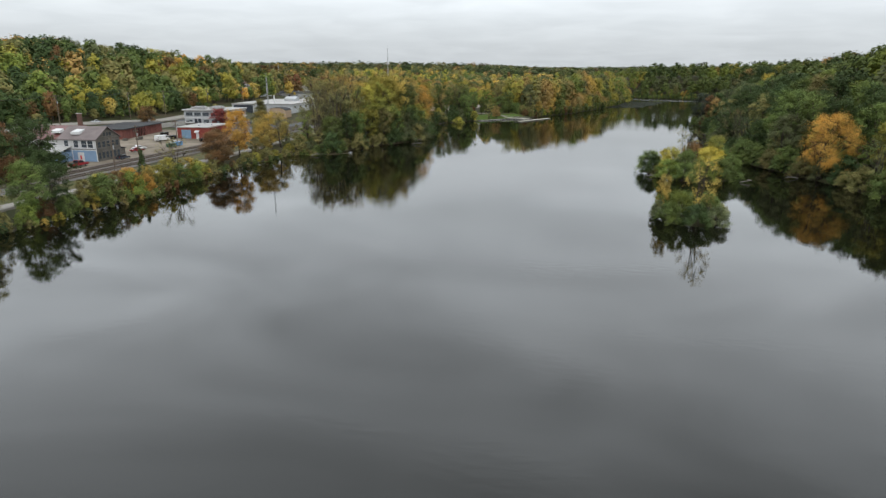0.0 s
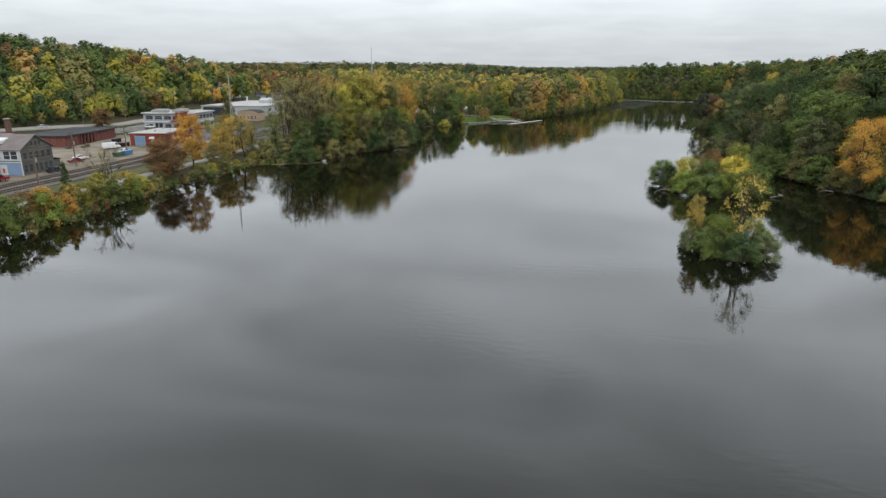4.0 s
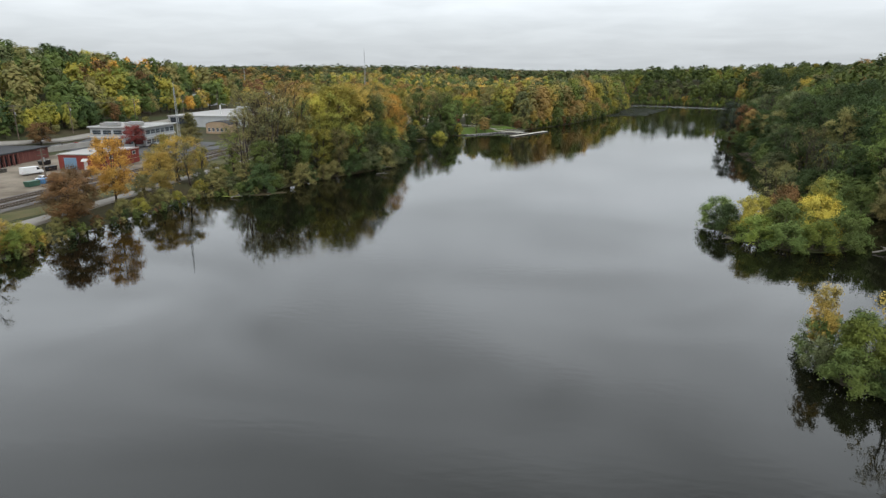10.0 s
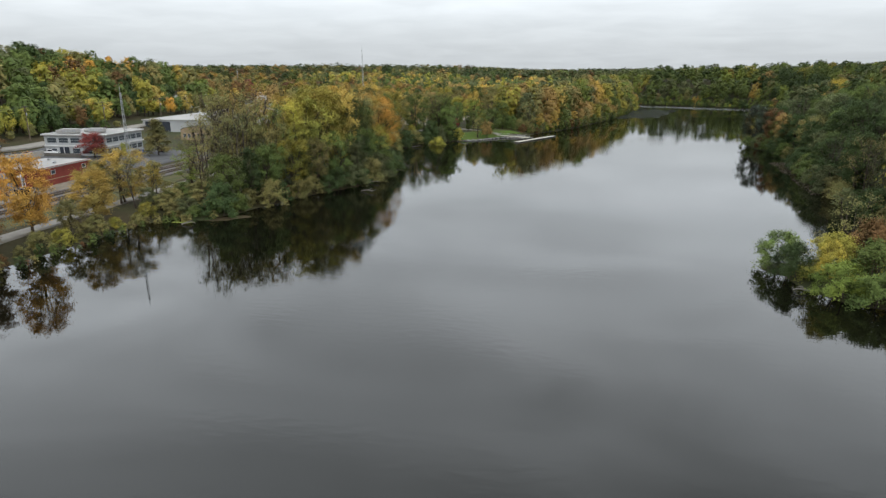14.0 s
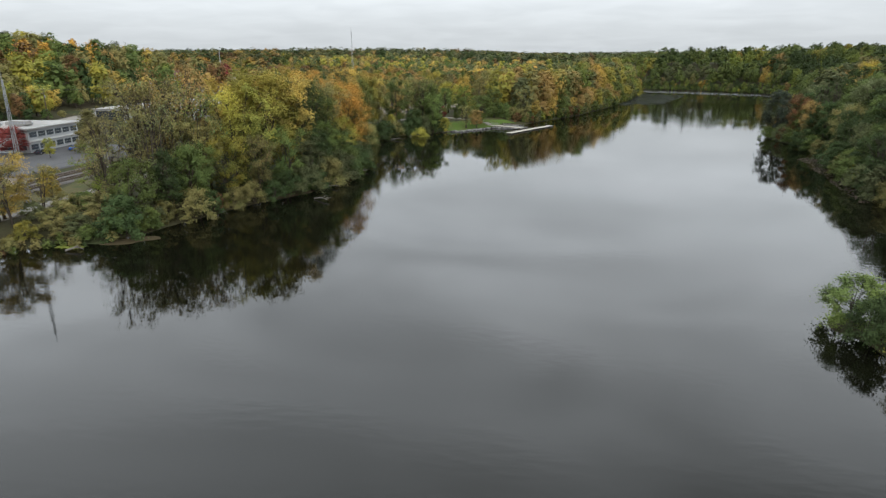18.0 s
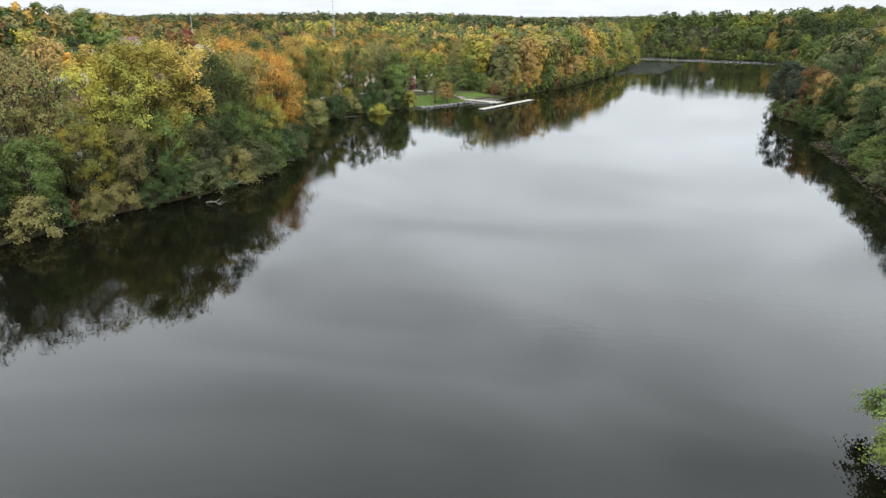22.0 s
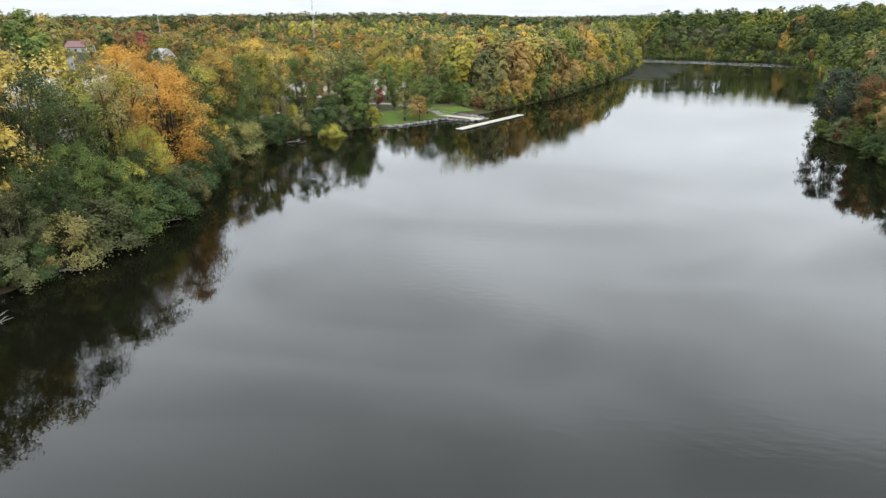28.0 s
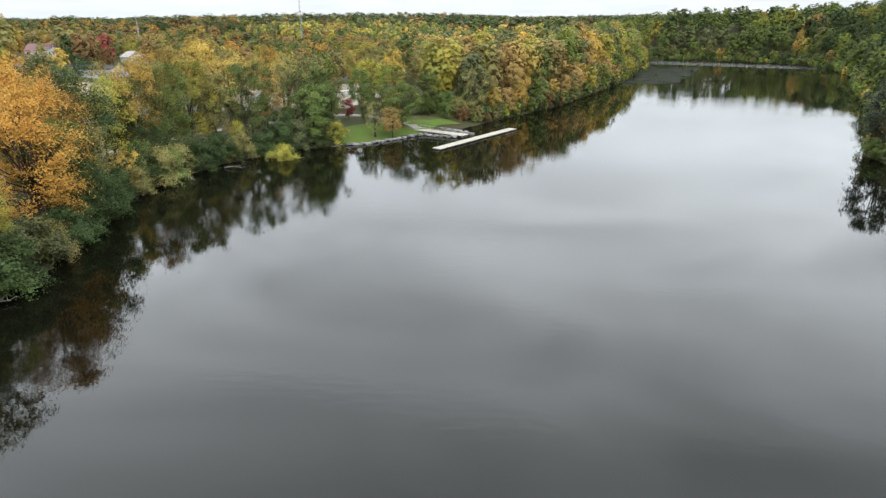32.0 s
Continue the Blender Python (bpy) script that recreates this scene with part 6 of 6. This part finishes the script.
FOOT = {"dark_green": 4, "green": 2.5, "yellow_green": 2, "gold": 2, "olive": 2, "orange": 1, "russet": 1.2}
FAR_BANK = {"gold": 1.8, "peach": 1.6, "yellow_green": 2.8, "olive": 3.6, "green": 1.8, "grey_green": 1.4, "light_green": 0.6}
rows_of_trees("hill_foot_trees", 61, [(-190.0 - 8.0 * (k_ % 2), 112 + 3.5 * k_, 8.5, 13.0) for k_ in range(54)] + [(-202.0 if k_ < 4 else -206.0, 290 + k_ * 6.6, 8.5, 12.5) for k_ in range(13)], FOOT, 2016, 0.030, "autumn trees along the foot of the hill", 1.05)
rows_of_trees("roadside_shrubs", 62, [(-187.0, 115 + 7.0 * k_, 3.0, 5.0) for k_ in range(27)], {"dark_green": 3, "green": 2, "olive": 1}, 1260, 0.06, "dark shrubs beside the hill road", 1.3)
rows_of_trees("far_bank_trees", 63, [(shore_x(y) - off, y, lo, hi) for off, gap, lo, hi in ((3.0, 7.5, 8, 13), (9.0, 9.0, 17, 22), (19.0, 11.0, 19, 24)) for y in np.arange(383, 664, gap)], FAR_BANK, 1728, 0.031, "golden and green trees lining the far river bank", 1.05)
grow("left_hill_woods", 31, (-420, -196, 40, 480), 9.6, (9, 20), AUTUMN, 1008, 0.046, "autumn woods on the left hillside, green to orange")
grow("flood_plain_woods", 32, (-420, 40, 372, 720), 11.5, (10, 15.5), FLOOD, 504, 0.056, "golden autumn woods on the low river flat", lambda p: ~((p[:, 0] < -186) & (p[:, 1] < 480)) & (p[:, 0] < shore_left(p[:, 1])), 1.2)
grow("yard_edge_woods", 36, (-205, -100, 262, 372), 11.0, (10, 16), FLOOD, 1260, 0.034, "scattered autumn trees round the warehouses", lambda p: (p[:, 0] > -128) | (p[:, 1] < 282))
grow("right_hill_woods", 33, (60, 330, 60, 700), 9.6, (12, 18), GREENWOOD, 630, 0.050, "dense green woods on the steep right bank", lambda p: (p[:, 0] > shore_left(p[:, 1]) + 20) & (shore_distance(p[:, 0], p[:, 1]) < 110))
grow("bend_woods", 34, (30, 560, 690, 1000), 11.5, (12, 18), BENDWOOD, 231, 0.080, "dark green woods with gold flecks beyond the bend", lambda p: p[:, 1] > 730 - 0.5 * (p[:, 0] + 10), 1.15)
grow("far_flat_woods", 38, (-420, 30, 700, 1000), 11.5, (10, 17), GARDENS, 154, 0.095, "mixed autumn woods beyond the river's bend", lambda p: p[:, 1] > 730 - 0.5 * (p[:, 0] + 10), 1.15)
grow("distant_woods", 35, (-2600, 1700, 1000, 2500), 29.0, (11, 22), HAZED_FARWOOD, 64, 0.115, "far dark wooded ridges under the grey sky", None, 1.9, 0.15)
grow("left_far_woods", 37, (-1300, -420, 480, 1100), 14.5, (10, 17), GARDENS, 154, 0.10, "far autumn woods and gardens to the left", None, 1.6)


def brush(name, seed, line, gap, inland, heights, palette, label):
    """Low bushes that hide the bank's foot along a shore, joined."""
    g = np.random.default_rng(seed)
    pts = np.array(line, float)
    seg = np.r_[0, np.cumsum(np.linalg.norm(np.diff(pts, axis=0), axis=1))]
    f = np.arange(0, seg[-1], gap)
    p = np.stack([np.interp(f, seg, pts[:, 0]), np.interp(f, seg, pts[:, 1])], 1)
    d = np.gradient(p, axis=0)
    d /= np.linalg.norm(d, axis=1, keepdims=True)
    p = p + np.stack([-d[:, 1], d[:, 0]], 1) * g.uniform(*inland, len(p))[:, None]
    pts3 = np.concatenate([p, np.maximum(land_height(p[:, 0], p[:, 1]), 0)[:, None] - 0.9], 1)
    return woods(name, seed, pts3, g.uniform(*heights, len(p)), choose(g, list(palette), list(palette.values()), len(p)), 154, 0.10, label)


BRUSH = {"green": 3, "dark_green": 2, "light_green": 1.5, "olive": 1.5, "yellow_green": 1.2, "grey_green": 1.5, "russet": 0.3}
brush("far_bank_brush", 41, [q for q in LEFT_SHORE if 371 < q[1] < 706], 1.7, (-0.6, 2.5), (3.5, 7), BRUSH, "bushes along the far river bank")
brush("bend_brush", 42, [q for q in RIGHT_SHORE if q[1] > 345 and q[0] > 40], 1.5, (0.0, 10.0), (4, 9), BENDWOOD, "dark bushes along the foot of the wooded bend")
brush("bend_edge_brush", 46, [q for q in RIGHT_SHORE if q[1] > 345 and q[0] > 20], 1.7, (-0.4, 2.5), (3, 6), BENDWOOD, "low bushes at the water along the bend")
brush("steep_bank_brush", 43, [q for q in RIGHT_SHORE if 90 < q[1] < 352], 2.8, (0.3, 4.0), (3, 5.5), BRUSH, "bushes at the foot of the steep bank")
brush("upper_bank_brush", 45, [q for q in RIGHT_SHORE if 90 < q[1] < 352], 2.6, (5.0, 13.0), (5, 8.5), BRUSH, "undergrowth on the steep bank")
brush("path_bank_brush", 47, [q for q in LEFT_SHORE if 5 < q[1] < 182], 1.3, (-2.2, 0.3), (1.6, 3.2), {"olive": 3, "green": 3, "russet": 1.2, "dark_green": 2, "yellow_green": 0.8, "gold": 0.4}, "low shrubs and weeds along the path's bank")
brush("wooded_bank_brush", 44, [q for q in LEFT_SHORE if 185 < q[1] < 338], 2.4, (0.5, 5.0), (3, 5.5), BRUSH, "bushes at the foot of the wooded bank")



def floating(name, seed, corners, n, size, mat, label):
    """Flat floating leaves scattered over a patch of water."""
    g = np.random.default_rng(seed)
    c = np.array(corners, float)
    u, v = g.uniform(0, 1, n), g.uniform(0, 1, n)
    p = (c[0] * (1 - u)[:, None] + c[1] * u[:, None]) * (1 - v)[:, None] + (c[3] * (1 - u)[:, None] + c[2] * u[:, None]) * v[:, None]
    thin = np.sin(p[:, 0] * 0.55) + np.sin(p[:, 1] * 0.31 + p[:, 0] * 0.2)
    edge = 1 - np.maximum(np.abs(2 * u - 1), np.abs(2 * v - 1))
    p = p[thin + np.minimum(edge * 4, 1.5) > g.uniform(-1.4, 1.8, n)]
    p = p[shore_distance(p[:, 0], p[:, 1]) < -0.3]
    a = g.uniform(0, 6.28, len(p))
    r = size * g.uniform(0.5, 1.3, len(p))
    ring = [np.stack([p[:, 0] + r * np.cos(a + k_ * 1.571), p[:, 1] + r * np.sin(a + k_ * 1.571), g.uniform(0.008, 0.03, len(p))], 1) for k_ in range(4)]
    v4 = np.stack(ring, 1).reshape(-1, 3)
    ob = new(name, mesh_from(name, v4, np.arange(len(v4)).reshape(-1, 4), [mat]))
    return tagged(ob, label, "water plants", kind="stuff")


floating("lily_pads", 51, [(21, 491), (48, 508), (79, 615), (42, 642)], 15000, 0.50, LILY, "dull lily pads floating by the far bank")
floating("floating_weed", 52, [(50, 236), (57, 238), (66, 300), (56, 292)], 2600, 0.28, WEED, "brown weed floating by the steep bank")
floating("algae_patch", 53, [(-78, 179), (-74, 179), (-73, 183), (-78, 183)], 260, 0.3, LEAVES["light_green"], "bright green algae at the small point")
sand = bmesh.new()
bmesh.ops.create_circle(sand, cap_ends=True, segments=24, radius=1.0, matrix=Matrix.LocRotScale((-69.5, 184.5, 0.015), Euler((0, 0, 0.7)), (4.2, 1.6, 1)))
for v in sand.verts:
    v.co.x += 0.5 * math.sin(v.co.y * 1.9)
sand_me = bpy.data.meshes.new("sandbar")
sand.to_mesh(sand_me)
sand.free()
sand_me.materials.append(SAND)
tagged(new("sandbar", sand_me), "wet brown sandbar at the small point", "sandbar", kind="structure")


def driftwood(x, y, length, turn, seed):
    g = random.Random(seed)
    root = thing("driftwood", pose(x, y, 0.05, 0, 0, turn), "bleached fallen branch lying in the water", "driftwood", "fallen branches")
    bm = bmesh.new()
    pts = [(length * f, 0.25 * math.sin(5 * f + seed), 0.1 + 0.35 * math.sin(2.6 * f)) for f in (0, 0.25, 0.5, 0.75, 1)]
    tube(bm, pts, [0.16, 0.14, 0.11, 0.08, 0.03], 6)
    part("stem", bm, DEADWOOD, root)
    for k_ in range(6):
        f = g.uniform(0.3, 0.95)
        a, l = g.uniform(-1.2, 1.2) + (1.57 if g.random() < 0.5 else -1.57) * 0.5, length * g.uniform(0.15, 0.4)
        s0 = Vector((length * f, 0.25 * math.sin(5 * f + seed), 0.1 + 0.35 * math.sin(2.6 * f)))
        part("branch", tube(bmesh.new(), [s0, s0 + Vector((l * math.cos(a) * 0.5, l * math.sin(a) * 0.5, 0.25)), s0 + Vector((l * math.cos(a), l * math.sin(a), 0.1 + g.uniform(0, 0.5)))], [0.06, 0.045, 0.015], 5), DEADWOOD, root)


for k_, (x, y, l, a) in enumerate(((-54, 217, 5, -20), (-56, 228, 4, 10), (-57, 246, 5, 30), (-62, 262, 5, -10), (-66, 309, 6, -15), (-62, 318, 5, 20), (-53, 333, 5, -30), (25.5, 163.5, 3, 200), (24.5, 120.0, 2.5, 190), (44.5, 160, 4.5, 20), (60, 170, 5, 200), (-75, 178, 3.5, 10))):
    driftwood(x, y, l * 0.75, a, k_)

for src in list(PATTERNS.values()):
    for o in list(src.children_recursive) + [src]:
        bpy.data.objects.remove(o)
